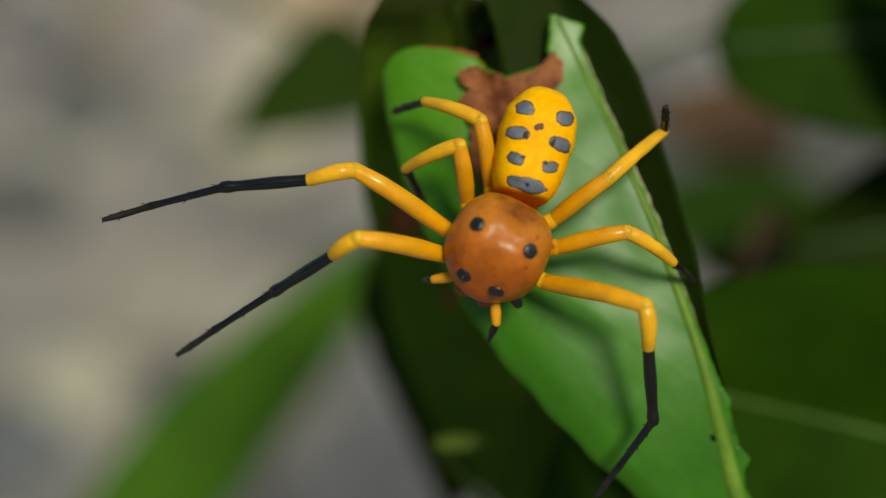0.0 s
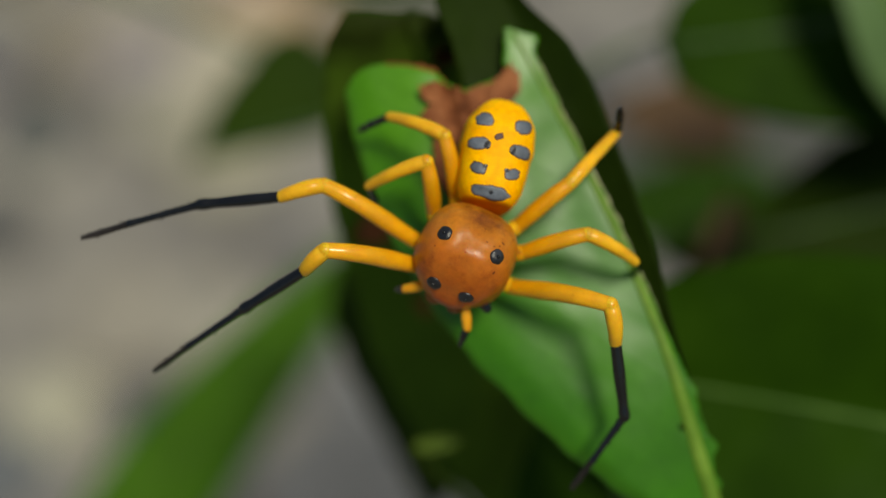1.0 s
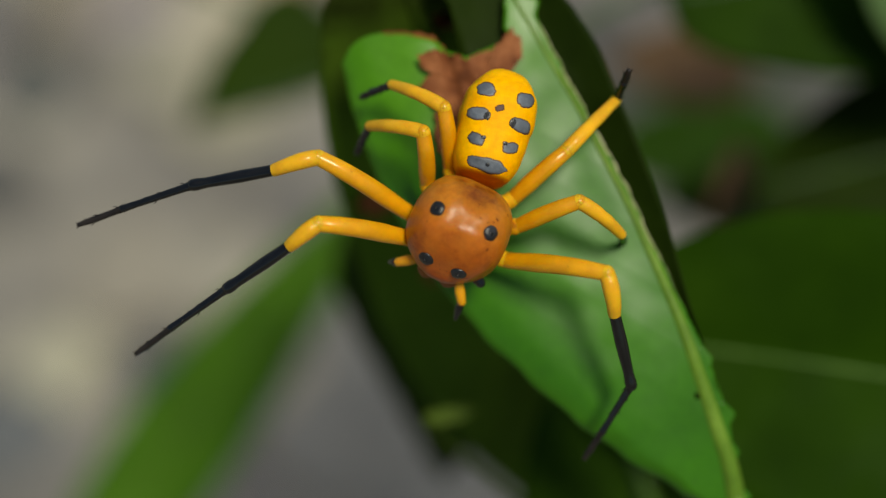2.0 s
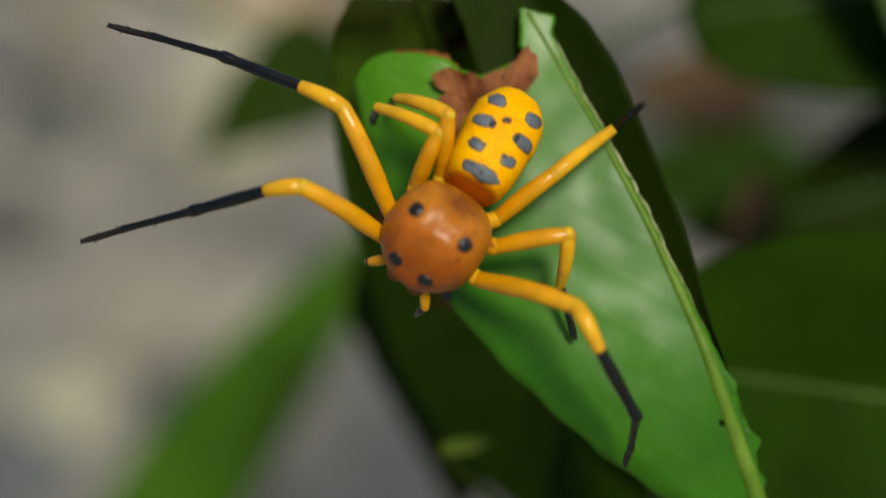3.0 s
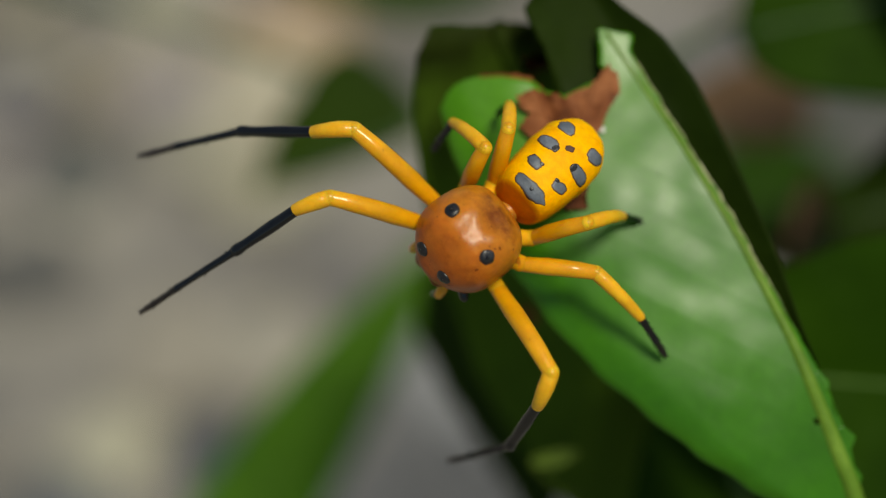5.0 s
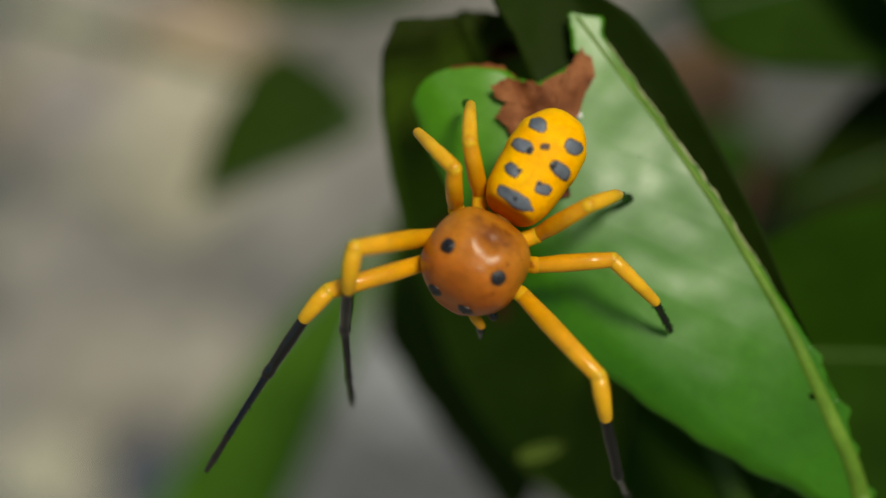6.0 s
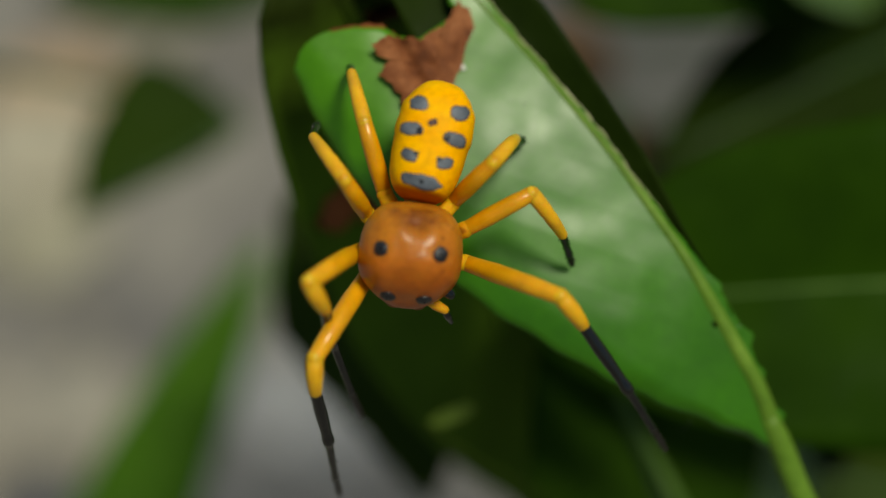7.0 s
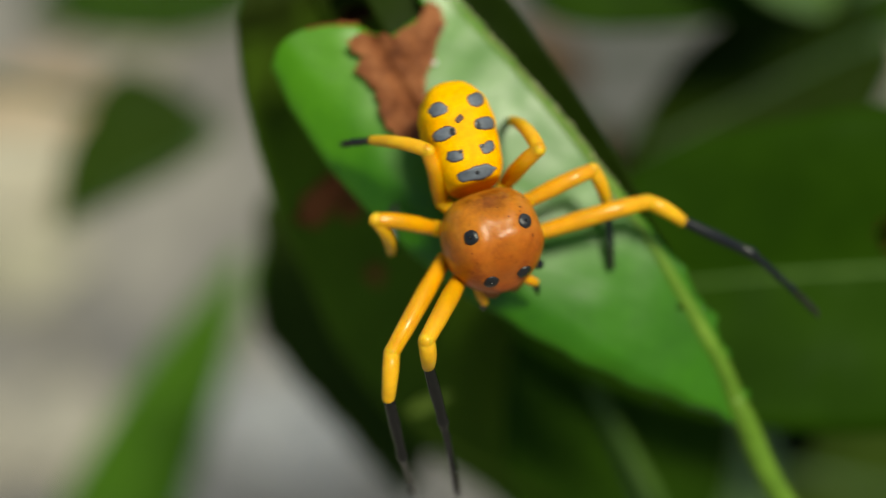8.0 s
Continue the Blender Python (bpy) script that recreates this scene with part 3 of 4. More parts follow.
# hanging dark leaves
leaf(shrub, (0.00044, 0.07484, 0.42666), (0.02258, 0.05569, 0.33757), 0.027, 0, DIM, DIM, "dark green hanging leaf with brown dead patches", 0.06, 0.01, 1, 2.0, 1,
     ((0.205, 0.67, 0.021, 0.23), (0.232, 0.5, 0.012, 0.1), (0.313, 0.55, 0.012, 0.06), (0.058, -0.45, 0.012, 0.42)), 0.0,
     [(0, 4.6), (0.012, 5.6), (0.03, 6.6), (0.05, 7.4), (0.075, 8.3), (0.1, 9.1), (0.14, 10.2), (0.18, 11.1), (0.27, 12.3), (0.36, 12.9), (0.45, 12.4), (0.55, 11.0), (0.7, 7.6), (0.88, 3.0), (1, 0.2)], 0.8, 0.5)
# this one faces the sun; its shade is put into the dark colour
leaf(shrub, (0.00753, 0.09535, 0.38373), (0.00065, 0.06361, 0.36053), 0.026, 0, MATURE, MATURE, "dark green hanging leaf, shade in its base colour", 0.1, 0.02, 0.8, 3.0, 0.6, (), 0.0,
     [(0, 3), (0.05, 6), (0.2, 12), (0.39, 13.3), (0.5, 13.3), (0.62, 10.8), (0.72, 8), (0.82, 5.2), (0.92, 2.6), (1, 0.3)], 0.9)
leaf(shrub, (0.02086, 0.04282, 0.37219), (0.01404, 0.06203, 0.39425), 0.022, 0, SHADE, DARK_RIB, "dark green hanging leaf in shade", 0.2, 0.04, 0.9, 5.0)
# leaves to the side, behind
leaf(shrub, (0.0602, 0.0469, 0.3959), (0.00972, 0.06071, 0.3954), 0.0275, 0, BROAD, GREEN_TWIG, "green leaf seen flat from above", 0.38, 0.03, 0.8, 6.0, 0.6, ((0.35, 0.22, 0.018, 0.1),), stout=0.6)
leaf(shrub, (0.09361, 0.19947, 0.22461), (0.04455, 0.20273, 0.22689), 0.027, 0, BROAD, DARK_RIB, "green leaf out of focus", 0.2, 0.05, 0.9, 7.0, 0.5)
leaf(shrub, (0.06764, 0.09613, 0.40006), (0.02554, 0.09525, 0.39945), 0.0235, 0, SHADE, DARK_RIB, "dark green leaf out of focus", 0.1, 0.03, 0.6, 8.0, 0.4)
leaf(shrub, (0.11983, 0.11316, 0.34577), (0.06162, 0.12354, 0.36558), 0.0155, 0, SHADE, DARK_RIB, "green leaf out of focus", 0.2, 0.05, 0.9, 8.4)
# the next three fill dark gaps, deep shade mixed into their leaf colour
leaf(shrub, (0.07089, 0.09112, 0.37824), (0.03574, 0.08656, 0.37750), 0.019, 0, DEEP, DARK_RIB, "dark green leaf, deep shade in its base colour", 0.2, 0.05, 0.9, 7.5, 0.6)
leaf(shrub, (0.08729, 0.11515, 0.32427), (0.03478, 0.11446, 0.33599), 0.018, 0, MATURE, DARK_RIB, "dark green leaf, deep shade in its base colour", 0.2, 0.05, 0.9, 7.7)
leaf(shrub, (0.071, 0.04615, 0.33551), (0.03195, 0.06535, 0.35319), 0.03, 0, MATURE, DARK_RIB, "dark green leaf, deep shade in its base colour", 0.2, 0.05, 0.9, 7.8)
leaf(shrub, (0.05623, 0.08391, 0.39377), (0.04057, 0.09507, 0.41336), 0.012, 0, PALE, RIB, "bright young green leaf", 0.2, 0.05, 0.9, 9.0)
leaf(shrub, (0.02642, 0.04659, 0.35989), (0.03533, 0.05496, 0.37514), 0.012, 10, PALE, RIB, "pale young leaf", 0.2, 0.05, 0.9, 10.0)
leaf(shrub, (0.03399, 0.08987, 0.36516), (0.03706, 0.09643, 0.37219), 0.0055, 35, WITHERED, WITHERED, "dry brown curled leaf", 0.6, 0.1, 0.9, 11.0)
leaf(shrub, (0.04836, 0.12468, 0.34925), (0.02823, 0.12331, 0.35439), 0.0115, 0, WITHERED, WITHERED, "dry brown leaf out of focus", 0.3, 0.1, 0.9, 11.5)
leaf(shrub, (-0.00076, 0.05362, 0.39628), (0.00344, 0.05386, 0.39678), 0.0013, 0, BUD, BUD, "small pale green bud leaf", 0.3, 0.05, 0.9, 12.0)

# twigs that carry them
bm = bmesh.new()
tube(bm, bend((0.14, 0.13, 0), (0.15, 0.10, 0.2), (0.13, 0.12, 0.43), 14), [0.005 - 0.0002 * i for i in range(14)])
part("stem", bm, BARK, shrub, "brown woody stem")
for a, b, c, r in (((0.02258, 0.05569, 0.33757), (0.045, 0.03, 0.335), (0.0625, 0.0085, 0.326), 0.7),
                   ((0.00753, 0.09535, 0.38373), (0.03, 0.11, 0.40), (0.134, 0.118, 0.39), 0.6),
                   ((0.02086, 0.04282, 0.37219), (0.04, 0.03, 0.375), (0.06, 0.012, 0.38), 0.7),
                   ((0.0602, 0.0469, 0.3959), (0.1, 0.06, 0.38), (0.138, 0.115, 0.33), 0.8),
                   ((0.09361, 0.19947, 0.22461), (0.12, 0.23, 0.2), (0.14, 0.125, 0.13), 0.8),
                   ((0.06764, 0.09613, 0.40006), (0.11, 0.13, 0.36), (0.135, 0.117, 0.37), 0.8),
                   ((0.11983, 0.11316, 0.34577), (0.13, 0.13, 0.36), (0.136, 0.116, 0.36), 0.8),
                   ((0.07089, 0.09112, 0.37824), (0.11, 0.1, 0.33), (0.139, 0.115, 0.3), 0.8),
                   ((0.08729, 0.11515, 0.32427), (0.11, 0.13, 0.32), (0.139, 0.115, 0.28), 0.8),
                   ((0.071, 0.04615, 0.33551), (0.1, 0.07, 0.33), (0.14, 0.112, 0.26), 0.8),
                   ((0.05623, 0.08391, 0.39377), (0.09, 0.09, 0.4), (0.133, 0.119, 0.4), 0.7),
                   ((0.02642, 0.04659, 0.35989), (0.04, 0.03, 0.36), (0.062, 0.01, 0.36), 0.5),
                   ((-0.00076, 0.05362, 0.39628), (0.00275, 0.05176, 0.38917), (0.02086, 0.04282, 0.37219), 0.22),
                   ((0.04836, 0.12468, 0.34925), (0.06205, 0.12312, 0.34816), (0.07089, 0.09112, 0.37824), 0.4),
                   ((0.03399, 0.08987, 0.36516), (0.04285, 0.09048, 0.36192), (0.07089, 0.09112, 0.37824), 0.4),
                   ((0.01465, 0.0589, 0.39341), (0.01696, 0.05434, 0.38819), (0.02149, 0.0426, 0.37341), 0.55),
                   ((0.05049, 0.06106, 0.39137), (0.04389, 0.055, 0.38445), (0.0349, 0.04834, 0.37535), 1.3)):
    bm = bmesh.new()
    tube(bm, bend(a, b, c, 14), [r * MM * (0.8 + 0.03 * i) for i in range(14)], 8)
    part("twig", bm, MATURE if r == 0.22 else BLACK_STEM if r == 1.3 else GREEN_TWIG if r == 0.55 else DARK_RIB, shrub)

# ---- shrub behind ----
back_shrub = tagged(new("shrub"), "low green shrub behind, out of focus", "shrub")
bm = bmesh.new()
tube(bm, bend((-0.3, 0.3, 0), (-0.3, 0.25, 0.2), (-0.25, 0.25, 0.36), 12), [0.005 - 0.0002 * i for i in range(12)])
part("stem", bm, BARK, back_shrub)
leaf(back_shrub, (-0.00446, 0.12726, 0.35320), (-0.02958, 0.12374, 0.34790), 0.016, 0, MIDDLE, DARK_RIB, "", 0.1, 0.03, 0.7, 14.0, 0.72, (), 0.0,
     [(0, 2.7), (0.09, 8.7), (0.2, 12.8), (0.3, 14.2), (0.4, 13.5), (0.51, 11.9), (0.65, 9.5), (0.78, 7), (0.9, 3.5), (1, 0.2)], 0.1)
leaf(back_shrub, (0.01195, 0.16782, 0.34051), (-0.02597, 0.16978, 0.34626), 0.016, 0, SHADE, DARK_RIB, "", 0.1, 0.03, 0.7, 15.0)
leaf(back_shrub, (-0.06187, 0.06924, 0.29162), (-0.00369, 0.13735, 0.31568), 0.0175, 0, GRASSY, RIB, "", 0.1, 0.03, 0.8, 16.0)

for a, b, c in (((-0.00446, 0.12726, 0.35320), (-0.06, 0.17, 0.36), (-0.252, 0.25, 0.355)), ((0.01195, 0.16782, 0.34051), (-0.06, 0.19, 0.38), (-0.252, 0.25, 0.352)), ((-0.06187, 0.06924, 0.29162), (-0.12, 0.12, 0.3), (-0.27, 0.255, 0.28))):
    bm = bmesh.new()
    tube(bm, bend(a, b, c, 14), [(0.6 + 0.06 * i) * MM for i in range(14)], 8)
    part("twig", bm, DARK_RIB, back_shrub)

# ---- spider ----
spider = tagged(new("spider"), "orange and yellow spider with black leg tips on a leaf", "spider")
HEAD = (3.3, 3.4, 4.05)


def head_width(Y):
    return HEAD[0] * (1 - 0.42 * max(0, Y) ** 2.2 - 0.04 * max(0, -Y) ** 2)


def head_top(x, y, q, Y):
    """Height of the dome in mm: lower in front, with a shallow dent behind."""
    dent = 0.3 * math.exp(-((x + 0.2) ** 2 + (y + 1.7) ** 2) / 0.5)
    return HEAD[2] * q ** 0.72 * (1 - 0.72 * max(0, Y) ** 2) - dent + 0.1 * q * wob(x, y, size=0.8, seed=5) + 0.02 * q * wob(x, y, size=2.1)


def head_at(X, Y, Z):
    """The shield over the head: a dome, narrower and lower in front."""
    x, y = head_width(Y) * math.copysign(abs(X) ** 0.7, X), 0.15 + HEAD[1] * math.copysign(abs(Y) ** 0.75, Y)
    return Vector((x, y, head_top(x, y, Z, Y) if Z > 0 else 1.9 * Z)) * MM


bm = bmesh.new()
bmesh.ops.create_uvsphere(bm, u_segments=96, v_segments=72, radius=1)
for v in bm.verts:
    d = 1 + 0.012 * wob(*v.co, size=2.2)
    v.co = head_at(v.co.x, v.co.y, v.co.z) * d
shield = part("cephalothorax", bm, SHELL, spider, "glossy orange-brown head shield")


def on_head(x, y):
    """The point of the shield over x, y in mm, and its normal."""
    def top(x, y):
        q = (y - 0.15) / HEAD[1]
        Y = math.copysign(abs(q) ** (1 / 0.75), q)
        X = (abs(x) / head_width(Y)) ** (1 / 0.7)
        return Vector((x, y, head_top(x, y, math.sqrt(max(0.01, 1 - X * X - Y * Y)), Y))) * MM
    p = top(x, y)
    return p, (top(x + 0.05, y) - p).cross(top(x, y + 0.05) - p).normalized()


for x, y, r in ((1.84, 0.0, 0.5), (-1.84, 0.0, 0.5), (1.15, 2.85, 0.52), (-1.15, 2.85, 0.52)):
    bm = bmesh.new()
    p, d = on_head(x, y)
    turn = Matrix.Translation(p) @ d.to_track_quat("Z", "Y").to_matrix().to_4x4()
    bmesh.ops.create_uvsphere(bm, u_segments=20, v_segments=12, radius=1, matrix=turn @ Matrix.Diagonal((r * MM, r * 1.05 * MM, 0.2 * MM, 1)))
    for v in bm.verts:
        v.co += Vector((wob(*v.co, size=2600), wob(*v.co, size=2600, seed=5), 0)) * 0.06 * MM
    part("eye_spot", bm, EYE, shield, "rough black eye mound")
    bm = bmesh.new()
    bmesh.ops.create_uvsphere(bm, u_segments=12, v_segments=8, radius=0.13 * MM, matrix=Matrix.Translation(p + d * 0.16 * MM))
    part("eye", bm, BLACK, shield, "tiny shiny black eye")

for side in (1, -1):
    bm = bmesh.new()
    bmesh.ops.create_uvsphere(bm, u_segments=20, v_segments=14, radius=1, matrix=pose(0.75 * side * MM, 2.6 * MM, -0.6 * MM, 25) @ Matrix.Diagonal((0.8 * MM, 0.85 * MM, 1.45 * MM, 1)))
    part("chelicera", bm, JAW, spider, "dark red-brown jaw")


def spindle(length, profile, bow=0.0, sides=14, lump=0.02, crest=0.5):
    """A rounded limb piece along +y, arched with its crest at that share of its length."""
    bm = bmesh.new()
    r0, r1 = curve_of(profile, 0), curve_of(profile, 1)
    line = [(-r0 * math.cos(k), r0 * math.sin(k)) for k in (0.12, 0.4, 0.75, 1.15)]
    line += [(length * i / 18, curve_of(profile, i / 18)) for i in range(19)]
    line += [(length + r1 * math.cos(k), r1 * math.sin(k)) for k in (1.15, 0.75, 0.4, 0.12)]
    rings = []
    for y, r in line:
        u = min(1, max(0, y / length))
        p = crest / (1 - crest)
        z = bow * length * u ** p * (1 - u) / (crest ** p * (1 - crest))
        rings.append([Vector((r * math.cos(a) * (1 + lump * wob(u * 6, a, size=1)), y, z + r * math.sin(a))) for a in (2 * math.pi * k / sides for k in range(sides))])
    loft(bm, rings)
    bmesh.ops.recalc_face_normals(bm, faces=bm.faces)
    return bm


palps = []
for root, az, az2 in (((1.7, 2.7, -1.0), 30, 20), ((-1.45, 2.9, -1.0), 122, 102)):
    a = part("pedipalp", spindle(1.4 * MM, [(0, 0.3 * MM), (0.5, 0.36 * MM), (1, 0.3 * MM)]), AMBER, spider, "short amber feeler")
    b = part("tip", spindle((1.1 if az < 90 else 1.6) * MM, [(0, 0.24 * MM), (0.4, 0.28 * MM), (1, 0.14 * MM)]), BLACK, a, "black feeler tip")
    b.matrix_basis = pose(0, 1.4 * MM, 0, -25, 0, az2 - az)
    palps.append((a, [c * MM for c in root], az))

stump = part("leg_stump", spindle(1.2 * MM, [(0, 0.45 * MM), (0.6, 0.44 * MM), (1, 0.34 * MM)]), BLACK, spider, "short black stump of a lost leg")
stump.matrix_basis = pose(-1.8 * MM, 1.75 * MM, -0.75 * MM, -12, 0, 150 - 90)

# the abdomen, from its waist at the origin towards -y
HIP = Vector((0, -3.0, -0.2)) * MM
BEVEL = (-1.0, 0.62)
BELLY_W = [(-1, 2.3), (-0.46, 2.55), (-0.05, 2.48), (0.07, 2.32), (0.46, 2.15), (1, 2.0)]


def slant(y):
    """How far the front face falls away before the crest."""
    return 1 - BEVEL[1] * max(0.0, (y - BEVEL[0]) / 0.9)


def belly_at(X, Y, Z):
    y = -4.15 + 3.95 * math.copysign(abs(Y) ** (0.42 if Y > 0 else 0.85), Y)
    z = (3.6 - 0.3 * max(0, -Y) ** 2) * Z ** 0.55 * slant(y) if Z > 0 else -1.5 * (-Z) ** 0.9
    return Vector((curve_of(BELLY_W, Y) * math.copysign(abs(X) ** 0.75, X), y, z)) * MM


def lump(p):
    """The abdomen's soft dents and creases."""
    return p * (1 + 0.011 * wob(p.x * 0.7, p.y * 1.8, p.z * 0.6, size=900, seed=2) + 0.005 * wob(*p, size=2300))


def on_belly(x, y):
    def top(x, y):
        q = (y + 4.15) / 3.95
        Y = math.copysign(min(1, abs(q)) ** (1 / (0.42 if q > 0 else 0.85)), q)
        X = (abs(x) / curve_of(BELLY_W, Y)) ** (1 / 0.75)
        r = math.sqrt(max(0.001, 1 - X * X - Y * Y))
        return lump(Vector((x, y, (3.6 - 0.3 * max(0, -Y) ** 2) * r ** 0.55 * slant(y))) * MM)
    p = top(x, y)
    return p, (top(x + 0.04, y) - p).cross(top(x, y + 0.04) - p).normalized()


bm = bmesh.new()
bmesh.ops.create_uvsphere(bm, u_segments=80, v_segments=64, radius=1, matrix=pose(0, 0, 0, 90))
for v in bm.verts:
    p = belly_at(*v.co)
    p.x *= 1 + 0.008 * math.cos(p.y / MM * 4.0)
    v.co = lump(p)
bmesh.ops.recalc_face_normals(bm, faces=bm.faces)
abdomen = part("abdomen", bm, BELLY, spider, "yellow-orange abdomen with grey spots")
abdomen.matrix_basis = Matrix.Translation(HIP)


def spot(x, y, w, h, tilt, material, name, label, lift=0.035):
    """A patch of an uneven outline on the abdomen's back."""
    bm = bmesh.new()
    rings = []
    for k in range(6):
        q = 1.0 - k / 5 * 0.97
        ring = []
        for i in range(44):
            a = 2 * math.pi * i / 44
            e = abs(math.cos(a)) ** 2.4 + abs(math.sin(a)) ** 2.4
            r = q * e ** (-1 / 2.4) * (1 + 0.2 * wob(math.cos(a), math.sin(a), x + y * 3, size=1.6) + 0.1 * wob(math.cos(a), math.sin(a), x - y, size=4.5))
            dx, dy = 0.5 * w * r * math.cos(a), 0.5 * h * r * math.sin(a)
            px, py = x + dx * math.cos(tilt) - dy * math.sin(tilt), y + dx * math.sin(tilt) + dy * math.cos(tilt)
            p, d = on_belly(px, py)
            ring.append(p + d * (lift if k else -0.06) * MM)
        rings.append(ring)
    loft(bm, rings)
    bmesh.ops.recalc_face_normals(bm, faces=bm.faces)
    part(name, bm, material, abdomen, label)
    if material is GREY:
        spot(x, y, w + 0.16, h + 0.16, tilt, RIM, "spot_rim", "thin dark brown rim", 0.018)


spot(0, -1.42, 2.85, 0.95, 0, GREY, "band", "slate grey band")
for side in (1, -1):
    spot(1.14 * side, -2.86, 1.12, 0.74, -0.3 * side, GREY, "spot", "slate grey spot")
    spot(1.44 * side, -4.48, 1.55, 0.9, 0.05 * side, GREY, "spot", "slate grey spot")
    spot(1.34 * side, -6.15, 1.28, 0.98, -0.1 * side, GREY, "spot", "slate grey spot")
    spot(0.85 * side, -4.45, 0.5, 0.62, 0, EYE, "pit", "small dark pit", 0.05)
    spot(0.72 * side, -3.05, 0.36, 0.3, 0, EYE, "pit", "small dark pit", 0.05)
spot(0.2, -5.15, 0.72, 0.5, 0.5, PIT, "pit", "small brown pit", 0.04)
spot(0, -1.45, 0.3, 0.3, 0, EYE, "pit", "small dark pit", 0.05)
bm = bmesh.new()
tube(bm, bend((0, -2.4 * MM, -0.2 * MM), (0, -3 * MM, 0.2 * MM), (0, -4.2 * MM, -0.1 * MM), 8), [0.8 * MM] * 8, 12)
part("waist", bm, SHELL, spider)


def bristles(bm, length, profile, count):
    """Short stiff hairs round a limb piece."""
    m = MM
    for i in range(count):
        u, a = 0.1 + 0.85 * i / count, i * 2.4
        d = Vector((math.cos(a), 0, math.sin(a)))
        at = Vector((0, u * length, 0)) + d * curve_of(profile, u) * 0.8
        tube(bm, [at, at + d * 0.12 * m + Vector((0, 0.14 * m, 0)), at + d * 0.16 * m + Vector((0, 0.34 * m, 0))], [0.035 * m, 0.03 * m, 0.006 * m], 5)


def spider_leg(thing, hip, lengths):
    """A leg in pieces: [mesh, length] each, and the hip at the end."""
    m = MM
    if len(lengths) == 4:
        kinds = (("femur", AMBER, [(0, 0.54 * m), (0.1, 0.56 * m), (0.35, 0.64 * m), (0.75, 0.6 * m), (0.95, 0.54 * m), (1, 0.54 * m)], 0.085),
                 ("patella", HONEY, [(0, 0.54 * m), (0.3, 0.56 * m), (0.85, 0.47 * m), (1, 0.43 * m)], 0.13),
                 ("tibia", BLACK, [(0, 0.38 * m), (0.4, 0.42 * m), (0.85, 0.35 * m), (0.96, 0.42 * m), (1, 0.4 * m)], 0.0),
                 ("metatarsus", BLACK, [(0, 0.36 * m), (0.1, 0.27 * m), (0.8, 0.23 * m), (0.94, 0.25 * m), (1, 0.27 * m)], 0.0))
    else:
        kinds = (("femur", AMBER, [(0, 0.5 * m), (0.1, 0.52 * m), (0.35, 0.58 * m), (0.75, 0.55 * m), (0.95, 0.5 * m), (1, 0.5 * m)], 0.095),
                 ("tibia", HONEY, [(0, 0.5 * m), (0.32, 0.48 * m), (0.42, 0.43 * m), (0.5, 0.45 * m), (0.9, 0.37 * m), (1, 0.34 * m)], 0.1),
                 ("metatarsus", BLACK, [(0, 0.3 * m), (0.6, 0.24 * m), (0.92, 0.27 * m), (1, 0.29 * m)], 0.0))
    made = []
    for (name, material, profile, bow), length in zip(kinds, lengths):
        share = 0.6 if name == "metatarsus" else 1.0
        bm = spindle(length * share, profile, bow, crest=0.64 if name == "femur" else 0.4)
        if name == "metatarsus":
            bristles(bm, length * share, profile, 8)
        ob = part(name, bm, material, thing)
        made.append([ob, length])
        if name == "metatarsus":
            foot = [(0, profile[-1][1] * 0.95), (0.2, profile[-1][1] * 0.8), (0.7, profile[-1][1] * 0.85), (1, profile[-1][1] * 0.6)]
            bm = spindle(length * 0.4, foot, -0.03)
            bristles(bm, length * 0.4, foot, 6)
            for side in (1, -1):
                tube(bm, bend((side * 0.06 * m, 0.4 * length, 0), (side * 0.16 * m, 0.4 * length + 0.16 * m, 0.1 * m), (side * 0.2 * m, 0.4 * length + 0.26 * m, -0.08 * m), 6), [0.045 * m - 0.006 * m * i for i in range(6)], 6)
            tarsus = part("tarsus", bm, SOOTY, ob, "brown-black foot with two claws")
            tarsus.matrix_basis = pose(0, length * share, 0, -7, 0, 0)
        if name == "patella":
            # the dark crease of the knee, open below
            bm = bmesh.new()
            r = curve_of(profile, 0.1) + 0.012 * m
            turns = [math.pi * (0.2 + 0.6 * i / 14) for i in range(15)]
            tube(bm, [(r * math.cos(a), 0.08 * length, bow * length * 0.3 + r * math.sin(a)) for a in turns], [(0.004 + 0.018 * math.sin(math.pi * i / 14)) * m for i in range(15)], 6)
            part("joint_crease", bm, RIM, ob, "thin dark crease at the knee")
    bm = bmesh.new()
    h = Vector(hip)
    tube(bm, bend(Vector((h.x * 0.45, h.y * 0.55, -0.6 * m)), h * 0.8 + Vector((0, 0, 0.1 * m)), h, 8), [0.6 * m - 0.01 * m * i for i in range(8)], 12)
    part("coxa", bm, JOINT, thing)
    bm = bmesh.new()
    bmesh.ops.create_uvsphere(bm, u_segments=18, v_segments=12, radius=0.56 * m, matrix=Matrix.Translation(h * 0.97 + Vector((0, 0, 0.06 * m))))
    part("trochanter", bm, JOINT, thing)
    return made + [Vector(hip)]


